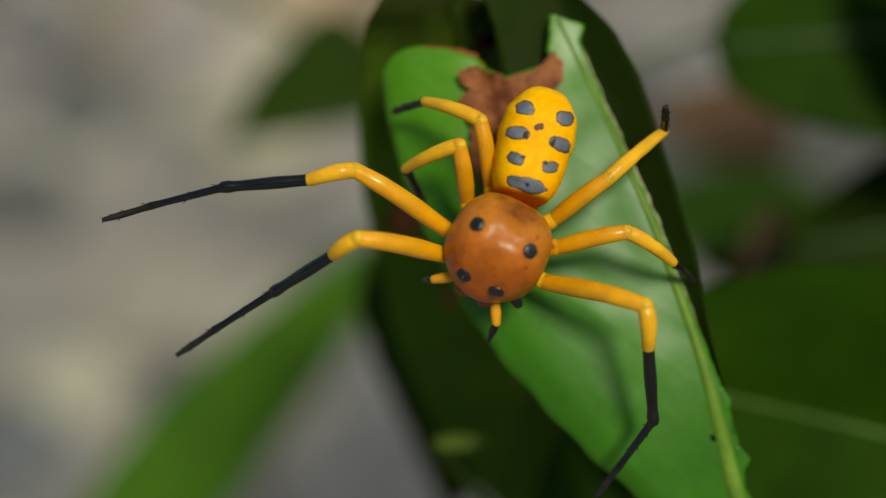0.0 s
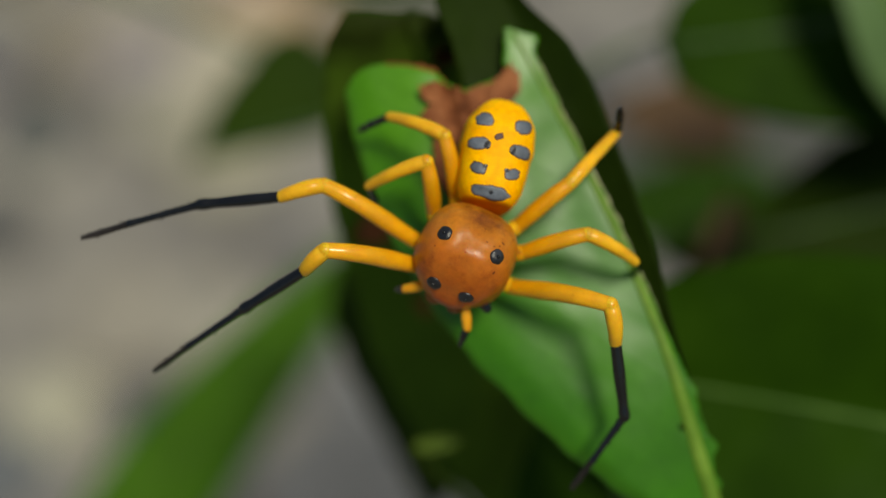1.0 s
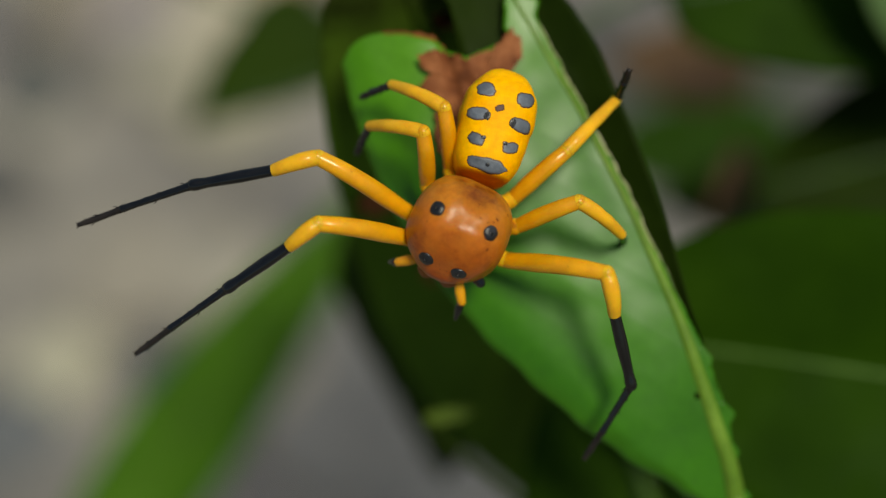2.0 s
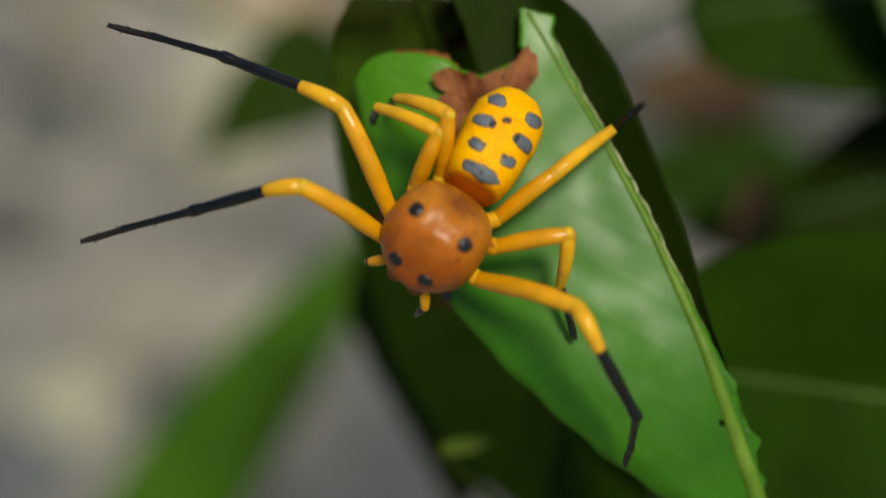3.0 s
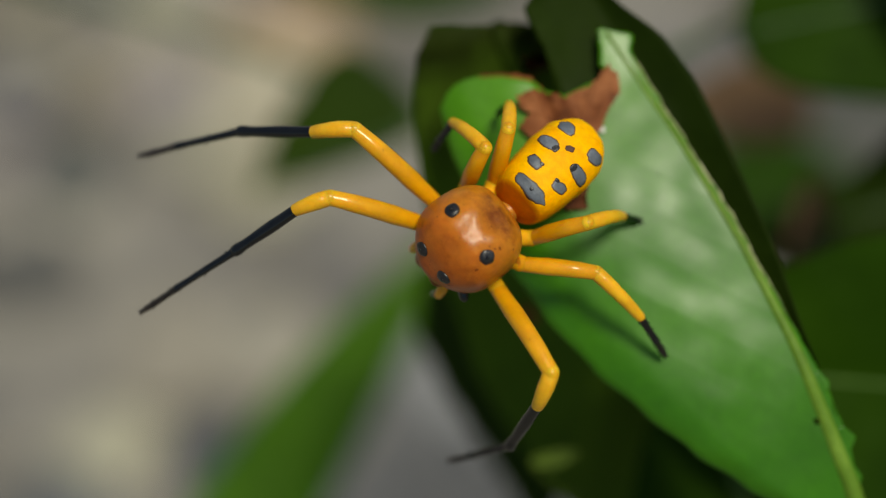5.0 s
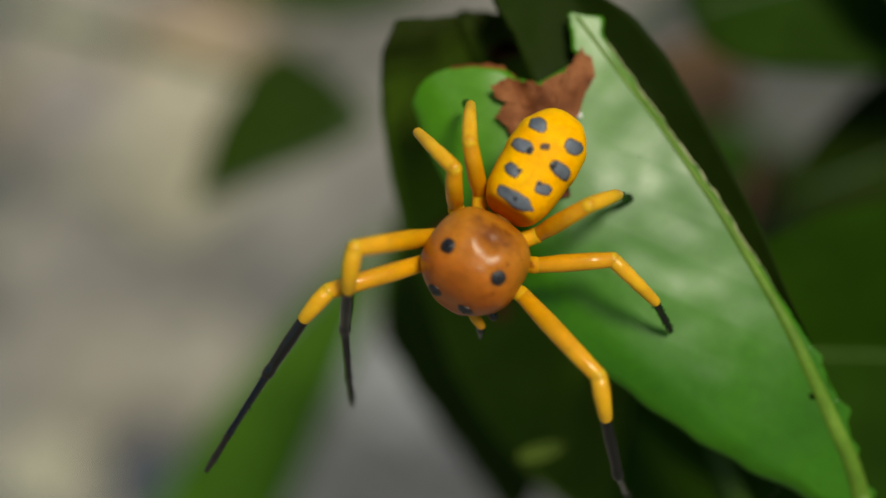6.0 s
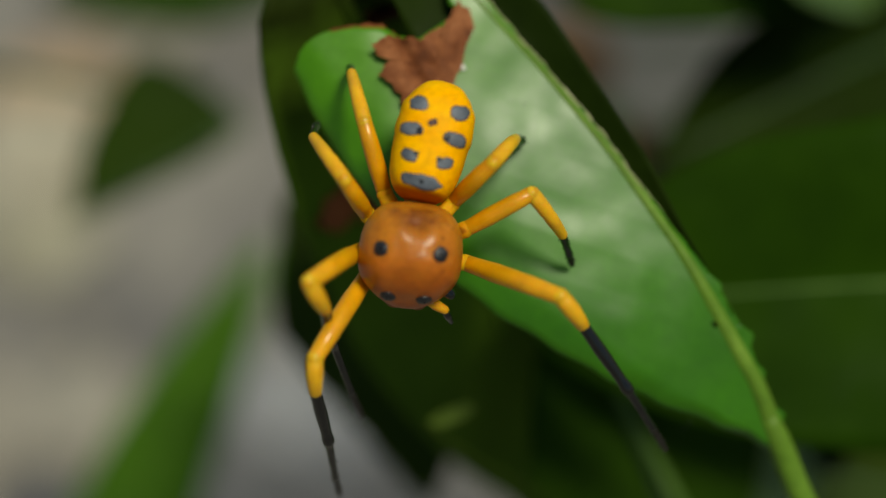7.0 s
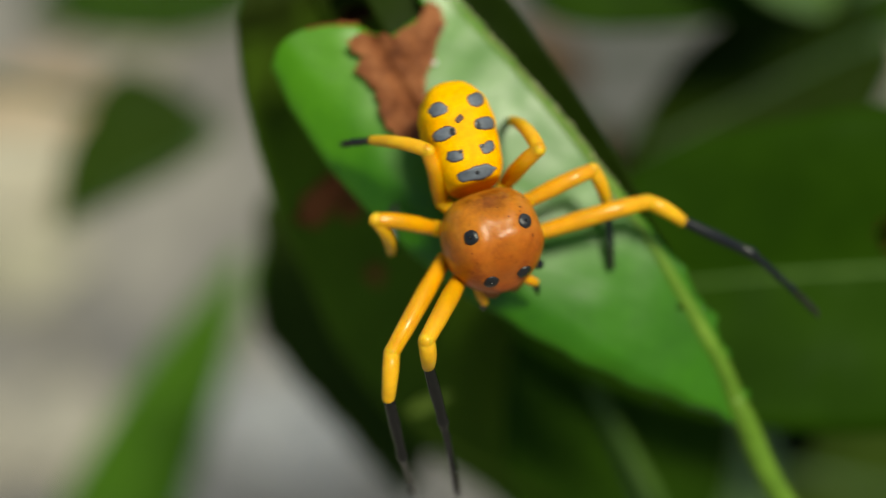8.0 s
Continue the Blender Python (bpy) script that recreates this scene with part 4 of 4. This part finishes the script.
leg_a = spider_leg(spider, (0.00262, 0.00166, -0.00078), (0.007, 0.00238, 0.00512, 0.00814))
leg_b = spider_leg(spider, (0.00327, 0.00013, -0.00112), (0.00763, 0.00294, 0.00552, 0.00823))
leg_c = spider_leg(spider, (0.00309, -0.00223, -0.00158), (0.00473, 0.0049, 0.00335))
leg_d = spider_leg(spider, (0.00211, -0.00375, -0.00107), (0.00486, 0.00479, 0.00322))
leg_e = spider_leg(spider, (-0.00363, 0.00021, -0.00132), (0.00781, 0.00287, 0.00561, 0.00665))
leg_f = spider_leg(spider, (-0.00336, -0.00192, -0.00009), (0.00487, 0.0044, 0.00402))
leg_g = spider_leg(spider, (-0.00237, -0.0036, -0.00084), (0.00497, 0.00585, 0.00309))


# ---- what moves ----
def glide(rows, t):
    """The values of rows at t, on a smooth line through them."""
    if t <= rows[0][0]:
        return rows[0][1:]
    for i in range(len(rows) - 1):
        a, b = rows[i], rows[i + 1]
        if t <= b[0]:
            z, c = rows[max(i - 1, 0)], rows[min(i + 2, len(rows) - 1)]
            h = b[0] - a[0]
            u = (t - a[0]) / h
            out = []
            for k in range(1, len(a)):
                s = (b[k] - a[k]) / h
                p = (b[k] - z[k]) / (b[0] - z[0])
                q = (c[k] - a[k]) / (c[0] - a[0])
                p = 0 if p * s <= 0 else math.copysign(min(abs(p), 2.5 * abs(s)), p)
                q = 0 if q * s <= 0 else math.copysign(min(abs(q), 2.5 * abs(s)), q)
                out.append(a[k] + h * u * p + (3 * s - 2 * p - q) * h * u * u + (p + q - 2 * s) * h * u ** 3)
            return out
    return rows[-1][1:]


def step(leg):
    """Keys a leg's pieces, joint upon joint, from its pieces' bearings and slopes."""
    times = [i / 10 for i in range(81)]
    start = [leg[-1].copy() for _ in times]
    for ob, length, rows in leg[:-1]:
        keys = []
        for i, t in enumerate(times):
            az, el = glide(rows, t)
            m = pose(*start[i], el, 0, az - 90)
            keys.append((t, m))
            start[i] = m @ Vector((0, length, 0))
        walk(ob, keys)


def feel(palp, root, az, rows):
    """Keys a feeler: its turn outwards and its slope."""
    walk(palp, [(t, pose(*root, el, 0, az + out - 90)) for t, out, el in rows])


def motions():
    walk(spider, [
        (0, pose(0.00348, 0.05371, 0.42325, -19.9, -14.2, 156.6)),
        (0.5, pose(0.00348, 0.05376, 0.42329, -20.4, -15.3, 156.8)),
        (1, pose(0.00345, 0.05369, 0.42327, -18.8, -14.1, 156.1)),
        (2.3, pose(0.00235, 0.05383, 0.42333, -19.6, -15.9, 153.9)),
        (2.5, pose(0.00205, 0.05354, 0.42319, -19.3, -15.4, 153.5)),
        (2.8, pose(0.00079, 0.05445, 0.4237, -15.9, -19.1, 145.7)),
        (3, pose(0.00025, 0.05476, 0.42387, -15.2, -19.9, 142.7)),
        (3.2, pose(-0.00027, 0.05523, 0.42413, -14.4, -21.5, 138.9)),
        (3.5, pose(-0.00082, 0.05515, 0.42411, -14.2, -20.9, 139.3)),
        (3.8, pose(-0.00129, 0.05566, 0.42437, -14.9, -21.4, 138.2)),
        (4, pose(-0.0022, 0.0561, 0.42461, -14.6, -23.1, 134.5)),
        (4.2, pose(-0.00234, 0.05618, 0.42465, -13.4, -23.7, 131.2)),
        (4.5, pose(-0.00346, 0.05623, 0.4247, -13.9, -26.7, 124.6)),
        (4.7, pose(-0.00379, 0.05616, 0.42469, -13.2, -27, 121.8)),
        (5.8, pose(-0.00311, 0.05514, 0.42409, -25.8, -20.8, 132.1)),
        (6, pose(-0.00277, 0.05439, 0.4237, -29.8, -18.1, 138.3)),
        (6.2, pose(-0.00252, 0.05383, 0.42339, -32.7, -16.1, 141.6)),
        (6.5, pose(-0.00213, 0.05226, 0.42257, -33.1, -11.1, 151.5)),
        (6.8, pose(-0.00184, 0.05234, 0.42259, -32.7, -9.4, 153.7)),
        (7, pose(-0.0012, 0.05185, 0.4223, -33.5, -6.7, 157.1)),
        (7.2, pose(-0.00034, 0.05131, 0.422, -33.8, -3.9, 162.9)),
        (7.5, pose(0.00197, 0.0504, 0.42152, -29.4, 1.6, 174.7)),
        (7.8, pose(0.00385, 0.05001, 0.42132, -26, -0.6, 175.1)),
        (8, pose(0.00546, 0.04998, 0.42126, -26.1, 0.9, 179.3)),
    ])
    sway = [(0, 13, -9.4, -0.3), (0.5, 13.8, -9.3, 0), (1, 13.4, -8.4, 0), (2.3, 9.4, -6.1, -1), (2.5, 9.3, -5.3, -1.6), (2.8, 7.9, -0.8, -1.7), (3, 7.7, 0.8, -2.8), (3.2, 7, -1.8, -1.9), (3.5, 4.9, 2.4, -3.5), (3.8, 2.1, 0.3, -3.6), (4, 0.9, 1.9, -5.6), (4.2, 2.7, 6, -2.2), (4.5, 5.4, 8, -2.4), (4.7, 7.6, 10.1, -4.1), (5.8, 2.6, 4.7, -1.9), (6, 0.3, 4.3, -1.1), (6.2, 0.3, 3.4, 0.4), (6.5, -4.5, 4.1, 0.5), (6.8, -5.9, -0.6, -0.2), (7, -7.7, -0.6, -0.3), (7.2, -9.1, -1, -0.2), (7.5, -10.2, -2.8, -1.9), (7.8, -3.6, -4.2, -1.5), (8, -1.6, -6.6, 0.5)]
    walk(abdomen, [(t, Matrix.Translation(HIP) @ pose(0, 0, 0, 0, 0, a) @ pose(0, 0, 0, b, 0, 0) @ pose(0, 0, 0, 0, c, 0)) for t, a, b, c in sway])
    leg_a[0].append([(0, 24, 31), (0.5, 24, 30), (1, 22, 26), (2.3, 22, 31), (2.5, 23, 31), (2.8, 19, 27), (3, 13, 33), (3.2, 6, 31), (3.5, 6, 22), (3.8, 15, 36), (4, 21, 31), (4.2, 28, 14), (4.5, 34, 19), (4.7, 35, 29), (5.8, 58, 26), (6, 50, 24), (6.2, 42, 26), (6.5, 27, 54), (6.8, 58, 23), (7, 65, 30), (7.2, 57, 26), (7.5, 45, 44), (7.8, 39, 34), (8, 43, 38)])
    leg_a[1].append([(0, 53, -47), (0.5, 53, -44), (1, 61, -46), (2.3, 60, -20), (2.5, 55, -25), (2.8, 41, -36), (3, 37, -28), (3.2, 36, -27), (3.5, 46, -22), (3.8, 40, -25), (4, 52, -18), (4.2, 61, -14), (4.5, 62, -12), (4.7, 63, -13), (5.8, 92, -21), (6, 80, -11), (6.2, 62, -23), (6.5, 59, -23), (6.8, 83, -22), (7, 95, -29), (7.2, 79, -20), (7.5, 77, -43), (7.8, 73, -44), (8, 84, -54)])
    leg_a[2].append([(0, 54, -34), (0.5, 56, -28), (1, 53, -27), (2.3, 58, -22), (2.5, 58, -22), (2.8, 56, -20), (3, 48, -21), (3.2, 42, -19), (3.5, 46, -13), (3.8, 58, -20), (4, 57, -16), (4.2, 59, -21), (4.5, 69, -20), (4.7, 78, -16), (5.8, 98, -33), (6, 86, -25), (6.2, 85, -15), (6.5, 83, -26), (6.8, 84, -29), (7, 106, -46), (7.2, 95, -31), (7.5, 102, -41), (7.8, 90, -33), (8, 93, -45)])
    leg_a[3].append([(0, 57, -22), (0.5, 55, -26), (1, 55, -26), (2.3, 58, -23), (2.5, 56, -23), (2.8, 53, -21), (3, 47, -23), (3.2, 42, -15), (3.5, 46, -13), (3.8, 56, -22), (4, 56, -17), (4.2, 60, -11), (4.5, 71, -8), (4.7, 80, -8), (5.8, 91, -37), (6, 89, -10), (6.2, 83, 2), (6.5, 81, -36), (6.8, 79, -52), (7, 101, -54), (7.2, 85, -67), (7.5, 104, -52), (7.8, 94, -60), (8, 92, -51)])
    step(leg_a)
    leg_b[0].append([(0, -1, 21), (0.5, -1, 23), (1, -2, 19), (2.3, -1, 28), (2.5, -4, 27), (2.8, -19, 25), (3, -25, 27), (3.2, -15, 18), (3.5, 6, 35), (3.8, 12, 21), (4, 9, 17), (4.2, 7, 22), (4.5, 5, 22), (4.7, 9, 19), (5.8, 30, 47), (6, 44, 55), (6.2, 42, 32), (6.5, 23, 32), (6.8, 53, 54), (7, 43, 63), (7.2, 45, 62), (7.5, 51, 33), (7.8, 45, 22), (8, 43, 13)])
    leg_b[1].append([(0, 38, -10), (0.5, 36, -12), (1, 37, -14), (2.3, 39, -16), (2.5, 34, -19), (2.8, 18, -20), (3, 7, -9), (3.2, 15, -17), (3.5, 44, -36), (3.8, 45, -35), (4, 48, -24), (4.2, 38, -19), (4.5, 37, -16), (4.7, 40, -11), (5.8, 91, -56), (6, 109, -29), (6.2, 86, -48), (6.5, 56, -12), (6.8, 103, -37), (7, 121, -52), (7.2, 97, -44), (7.5, 74, -22), (7.8, 81, -30), (8, 69, -16)])
    leg_b[2].append([(0, 31, -8), (0.5, 29, -9), (1, 28, -12), (2.3, 34, -15), (2.5, 29, -12), (2.8, 16, -17), (3, 13, -9), (3.2, 13, -18), (3.5, 51, -18), (3.8, 41, -37), (4, 45, -19), (4.2, 41, -20), (4.5, 36, -19), (4.7, 44, -11), (5.8, 66, -60), (6, 106, -58), (6.2, 87, -42), (6.5, 59, -8), (6.8, 102, -60), (7, 103, -64), (7.2, 105, -43), (7.5, 86, -38), (7.8, 85, -49), (8, 90, -46)])
    leg_b[3].append([(0, 40, -11), (0.5, 38, -14), (1, 39, -8), (2.3, 42, -16), (2.5, 38, -16), (2.8, 27, -5), (3, 17, -13), (3.2, 16, -22), (3.5, 52, -11), (3.8, 55, -35), (4, 59, -19), (4.2, 50, -19), (4.5, 44, -20), (4.7, 53, -9), (5.8, 90, -62), (6, 120, -46), (6.2, 86, -25), (6.5, 66, -13), (6.8, 112, -63), (7, 113, -46), (7.2, 106, -38), (7.5, 81, -65), (7.8, 103, -62), (8, 102, -68)])
    step(leg_b)
    leg_c[0].append([(0, -47, 49), (0.5, -49, 50), (1, -48, 54), (2.3, -55, 54), (2.5, -60, 55), (2.8, -67, 56), (3, -77, 50), (3.2, -80, 52), (3.5, -79, 53), (3.8, -77, 52), (4, -77, 61), (4.2, -76, 61), (4.5, -68, 61), (4.7, -65, 63), (5.8, -69, 63), (6, -61, 61), (6.2, -50, 61), (6.5, -50, 60), (6.8, -51, 51), (7, -51, 60), (7.2, -55, 57), (7.5, -66, 46), (7.8, -56, 31), (8, -18, 30)])
    leg_c[1].append([(0, 39, -48), (0.5, 40, -47), (1, 38, -40), (2.3, -4, -45), (2.5, -5, -35), (2.8, -2, -32), (3, 5, -29), (3.2, 10, -32), (3.5, 7, -37), (3.8, 9, -39), (4, 5, -46), (4.2, 5, -47), (4.5, 9, -53), (4.7, 6, -54), (5.8, -3, -42), (6, -12, -43), (6.2, -21, -46), (6.5, -41, -45), (6.8, -62, -58), (7, -48, -42), (7.2, -57, -37), (7.5, -60, -23), (7.8, -59, -17), (8, 120, -69)])
    leg_c[2].append([(0, 154, -45), (0.5, 156, -51), (1, 168, -74), (2.3, 57, -60), (2.5, 48, -81), (2.8, 54, -83), (3, 69, -83), (3.2, 80, -82), (3.5, 113, -72), (3.8, 134, -64), (4, 145, -62), (4.2, 149, -61), (4.5, 150, -46), (4.7, 144, -45), (5.8, -17, -77), (6, -5, -82), (6.2, -4, -81), (6.5, -40, -81), (6.8, -81, -58), (7, -85, -66), (7.2, -86, -58), (7.5, -93, -59), (7.8, -101, -65), (8, -112, -0)])
    step(leg_c)
    leg_d[0].append([(0, -48, 36), (0.5, -46, 41), (1, -48, 40), (2.3, -53, 46), (2.5, -52, 45), (2.8, -52, 47), (3, -55, 49), (3.2, -53, 49), (3.5, -59, 52), (3.8, -64, 55), (4, -65, 56), (4.2, -60, 58), (4.5, -52, 51), (4.7, -53, 52), (5.8, -44, 47), (6, -48, 48), (6.2, -49, 51), (6.5, -61, 32), (6.8, -69, 22), (7, -68, 21), (7.2, -76, 16), (7.5, -78, 16), (7.8, -80, 67), (8, -80, 55)])
    leg_d[1].append([(0, -4, -35), (0.5, -7, -36), (1, -6, -32), (2.3, -11, -37), (2.5, -12, -38), (2.8, -3, -42), (3, 3, -43), (3.2, 6, -46), (3.5, 5, -46), (3.8, 4, -49), (4, 3, -55), (4.2, 4, -55), (4.5, -16, -51), (4.7, -37, -58), (5.8, -52, -61), (6, -54, -56), (6.2, -56, -50), (6.5, -65, -43), (6.8, -62, -41), (7, -69, -40), (7.2, -68, -32), (7.5, -75, -24), (7.8, -52, -44), (8, -41, -39)])
    leg_d[2].append([(0, 26, -49), (0.5, 31, -49), (1, 31, -49), (2.3, 31, -50), (2.5, 33, -50), (2.8, 45, -59), (3, -15, -79), (3.2, -31, -80), (3.5, -41, -78), (3.8, -39, -79), (4, -26, -81), (4.2, -20, -81), (4.5, 40, -83), (4.7, 69, -78), (5.8, 22, -74), (6, -8, -75), (6.2, -28, -72), (6.5, -63, -72), (6.8, -56, -74), (7, -68, -71), (7.2, -75, -67), (7.5, -76, -39), (7.8, -29, -48), (8, -29, -48)])
    step(leg_d)
    leg_e[0].append([(0, -175, 38), (0.5, -175, 38), (1, -175, 37), (2.3, -168, 40), (2.5, -167, 40), (2.8, -165, 40), (3, -168, 40), (3.2, -164, 37), (3.5, -167, 32), (3.8, -168, 25), (4, -171, 26), (4.2, -181, 24), (4.5, -187, 30), (4.7, -187, 32), (5.8, -187, 37), (6, -193, 28), (6.2, -191, 33), (6.5, -190, 34), (6.8, -195, 37), (7, -195, 40), (7.2, -187, 39), (7.5, -204, 30), (7.8, -189, 4), (8, -182, 3)])
    leg_e[1].append([(0, 128, -33), (0.5, 128, -33), (1, 131, -38), (2.3, 132, -26), (2.5, 131, -22), (2.8, 147, -15), (3, 153, 8), (3.2, 150, 11), (3.5, 153, 13), (3.8, 163, -22), (4, 149, -26), (4.2, 134, -35), (4.5, 105, -47), (4.7, 116, -46), (5.8, 143, -25), (6, 133, -21), (6.2, 125, -31), (6.5, 142, -43), (6.8, 141, -35), (7, 137, -34), (7.2, 140, -27), (7.5, 127, -1), (7.8, 130, -14), (8, 138, -14)])
    leg_e[2].append([(0, 129, -37), (0.5, 131, -34), (1, 128, -33), (2.3, 138, -33), (2.5, 139, -35), (2.8, 158, -30), (3, 162, -29), (3.2, 173, -27), (3.5, 173, -26), (3.8, 174, -28), (4, 161, -46), (4.2, 129, -40), (4.5, 99, -64), (4.7, 104, -62), (5.8, 140, -39), (6, 136, -40), (6.2, 121, -33), (6.5, 134, -48), (6.8, 125, -11), (7, 133, -22), (7.2, 140, -18), (7.5, 135, -27), (7.8, 127, -13), (8, 139, -6)])
    leg_e[3].append([(0, 83, -29), (0.5, 83, -28), (1, 81, -33), (2.3, 90, -35), (2.5, 93, -37), (2.8, 107, -40), (3, 138, -62), (3.2, 137, -57), (3.5, 138, -55), (3.8, 158, -66), (4, 122, -52), (4.2, 90, -60), (4.5, 29, -55), (4.7, 37, -48), (5.8, 161, -48), (6, 146, -64), (6.2, 147, -43), (6.5, 127, -39), (6.8, 121, -41), (7, 132, -35), (7.2, 139, -40), (7.5, 142, -60), (7.8, 113, -13), (8, 125, -14)])
    step(leg_e)
    leg_f[0].append([(0, -145, 29), (0.5, -145, 28), (1, -145, 32), (2.3, -136, 40), (2.5, -139, 40), (2.8, -138, 33), (3, -138, 26), (3.2, -136, 31), (3.5, -138, 33), (3.8, -141, 19), (4, -142, 16), (4.2, -141, 15), (4.5, -135, 12), (4.7, -133, 9), (5.8, -137, 0), (6, -143, 4), (6.2, -141, 6), (6.5, -145, 12), (6.8, -146, 14), (7, -146, 19), (7.2, -146, 29), (7.5, -151, 29), (7.8, -169, 11), (8, -173, 6)])
    leg_f[1].append([(0, -176, -32), (0.5, -176, -31), (1, -176, -29), (2.3, -188, -37), (2.5, -252, -47), (2.8, -242, -49), (3, -232, -53), (3.2, -217, -40), (3.5, -212, -35), (3.8, -210, -41), (4, -196, -37), (4.2, -189, -33), (4.5, -172, -21), (4.7, -166, -19), (5.8, -181, -22), (6, -191, -27), (6.2, -195, -31), (6.5, -202, -34), (6.8, -211, -39), (7, -222, -41), (7.2, -230, -43), (7.5, -249, -43), (7.8, -245, -41), (8, -249, -53)])
    leg_f[2].append([(0, -171, -53), (0.5, -172, -50), (1, -158, -74), (2.3, -158, -75), (2.5, -237, -42), (2.8, -213, -37), (3, -212, -28), (3.2, -200, -53), (3.5, -167, -69), (3.8, -197, -32), (4, -190, -27), (4.2, -184, -30), (4.5, -172, -33), (4.7, -172, -31), (5.8, -195, -44), (6, -205, -50), (6.2, -218, -48), (6.5, -232, -52), (6.8, -225, -59), (7, -236, -55), (7.2, -252, -62), (7.5, -280, -71), (7.8, -261, -36), (8, -280, -19)])
    step(leg_f)
    leg_g[0].append([(0, -119, 37), (0.5, -120, 40), (1, -119, 34), (2.3, -114, 28), (2.5, -117, 33), (2.8, -112, 28), (3, -108, 31), (3.2, -107, 20), (3.5, -109, 16), (3.8, -112, 16), (4, -120, 31), (4.2, -124, 62), (4.5, -119, 54), (4.7, -117, 52), (5.8, -116, 40), (6, -118, 43), (6.2, -120, 51), (6.5, -125, 47), (6.8, -127, 39), (7, -131, 49), (7.2, -129, 50), (7.5, -133, 61), (7.8, -153, 62), (8, -160, 66)])
    leg_g[1].append([(0, -111, -19), (0.5, -110, -20), (1, -107, -18), (2.3, -109, -19), (2.5, -108, -19), (2.8, -103, -17), (3, -104, -19), (3.2, -101, -15), (3.5, -101, -12), (3.8, -103, -15), (4, -114, -29), (4.2, -116, -53), (4.5, -107, -56), (4.7, -104, -56), (5.8, -116, -65), (6, -125, -67), (6.2, -117, -64), (6.5, -126, -61), (6.8, -125, -64), (7, -125, -63), (7.2, -129, -65), (7.5, -125, -64), (7.8, -93, -55), (8, -91, -54)])
    leg_g[2].append([(0, -27, 76), (0.5, -40, 77), (1, -38, 78), (2.3, -88, 66), (2.5, -87, 61), (2.8, -104, 54), (3, -109, 59), (3.2, -104, 47), (3.5, -107, 37), (3.8, -110, 35), (4, -117, -28), (4.2, -136, -57), (4.5, -131, -46), (4.7, -124, -48), (5.8, -150, -66), (6, -155, -68), (6.2, -165, -67), (6.5, -161, -72), (6.8, -164, -71), (7, -161, -73), (7.2, -170, -76), (7.5, -158, -77), (7.8, -60, -80), (8, -95, -78)])
    step(leg_g)
    feel(*palps[0], [(0, 0, -32), (1, 0, -32), (2.3, 0, -40), (3, 5, -48), (3.5, 10, -45), (4.5, 40, -50), (5.8, 20, -105), (6.8, 20, -105), (7.2, 50, -75), (7.5, 85, -50), (7.8, 80, -50), (8, 80, -50)])
    feel(*palps[1], [(0, 0, -20), (1, 0, -22), (2.5, 8, -35), (3, 10, -52), (4, -20, -50), (4.5, -40, -65), (5.8, 30, -40), (6.5, 35, -35), (7.2, 35, -30), (7.5, 48, -42), (7.8, 35, -45), (8, 35, -45)])


motions()
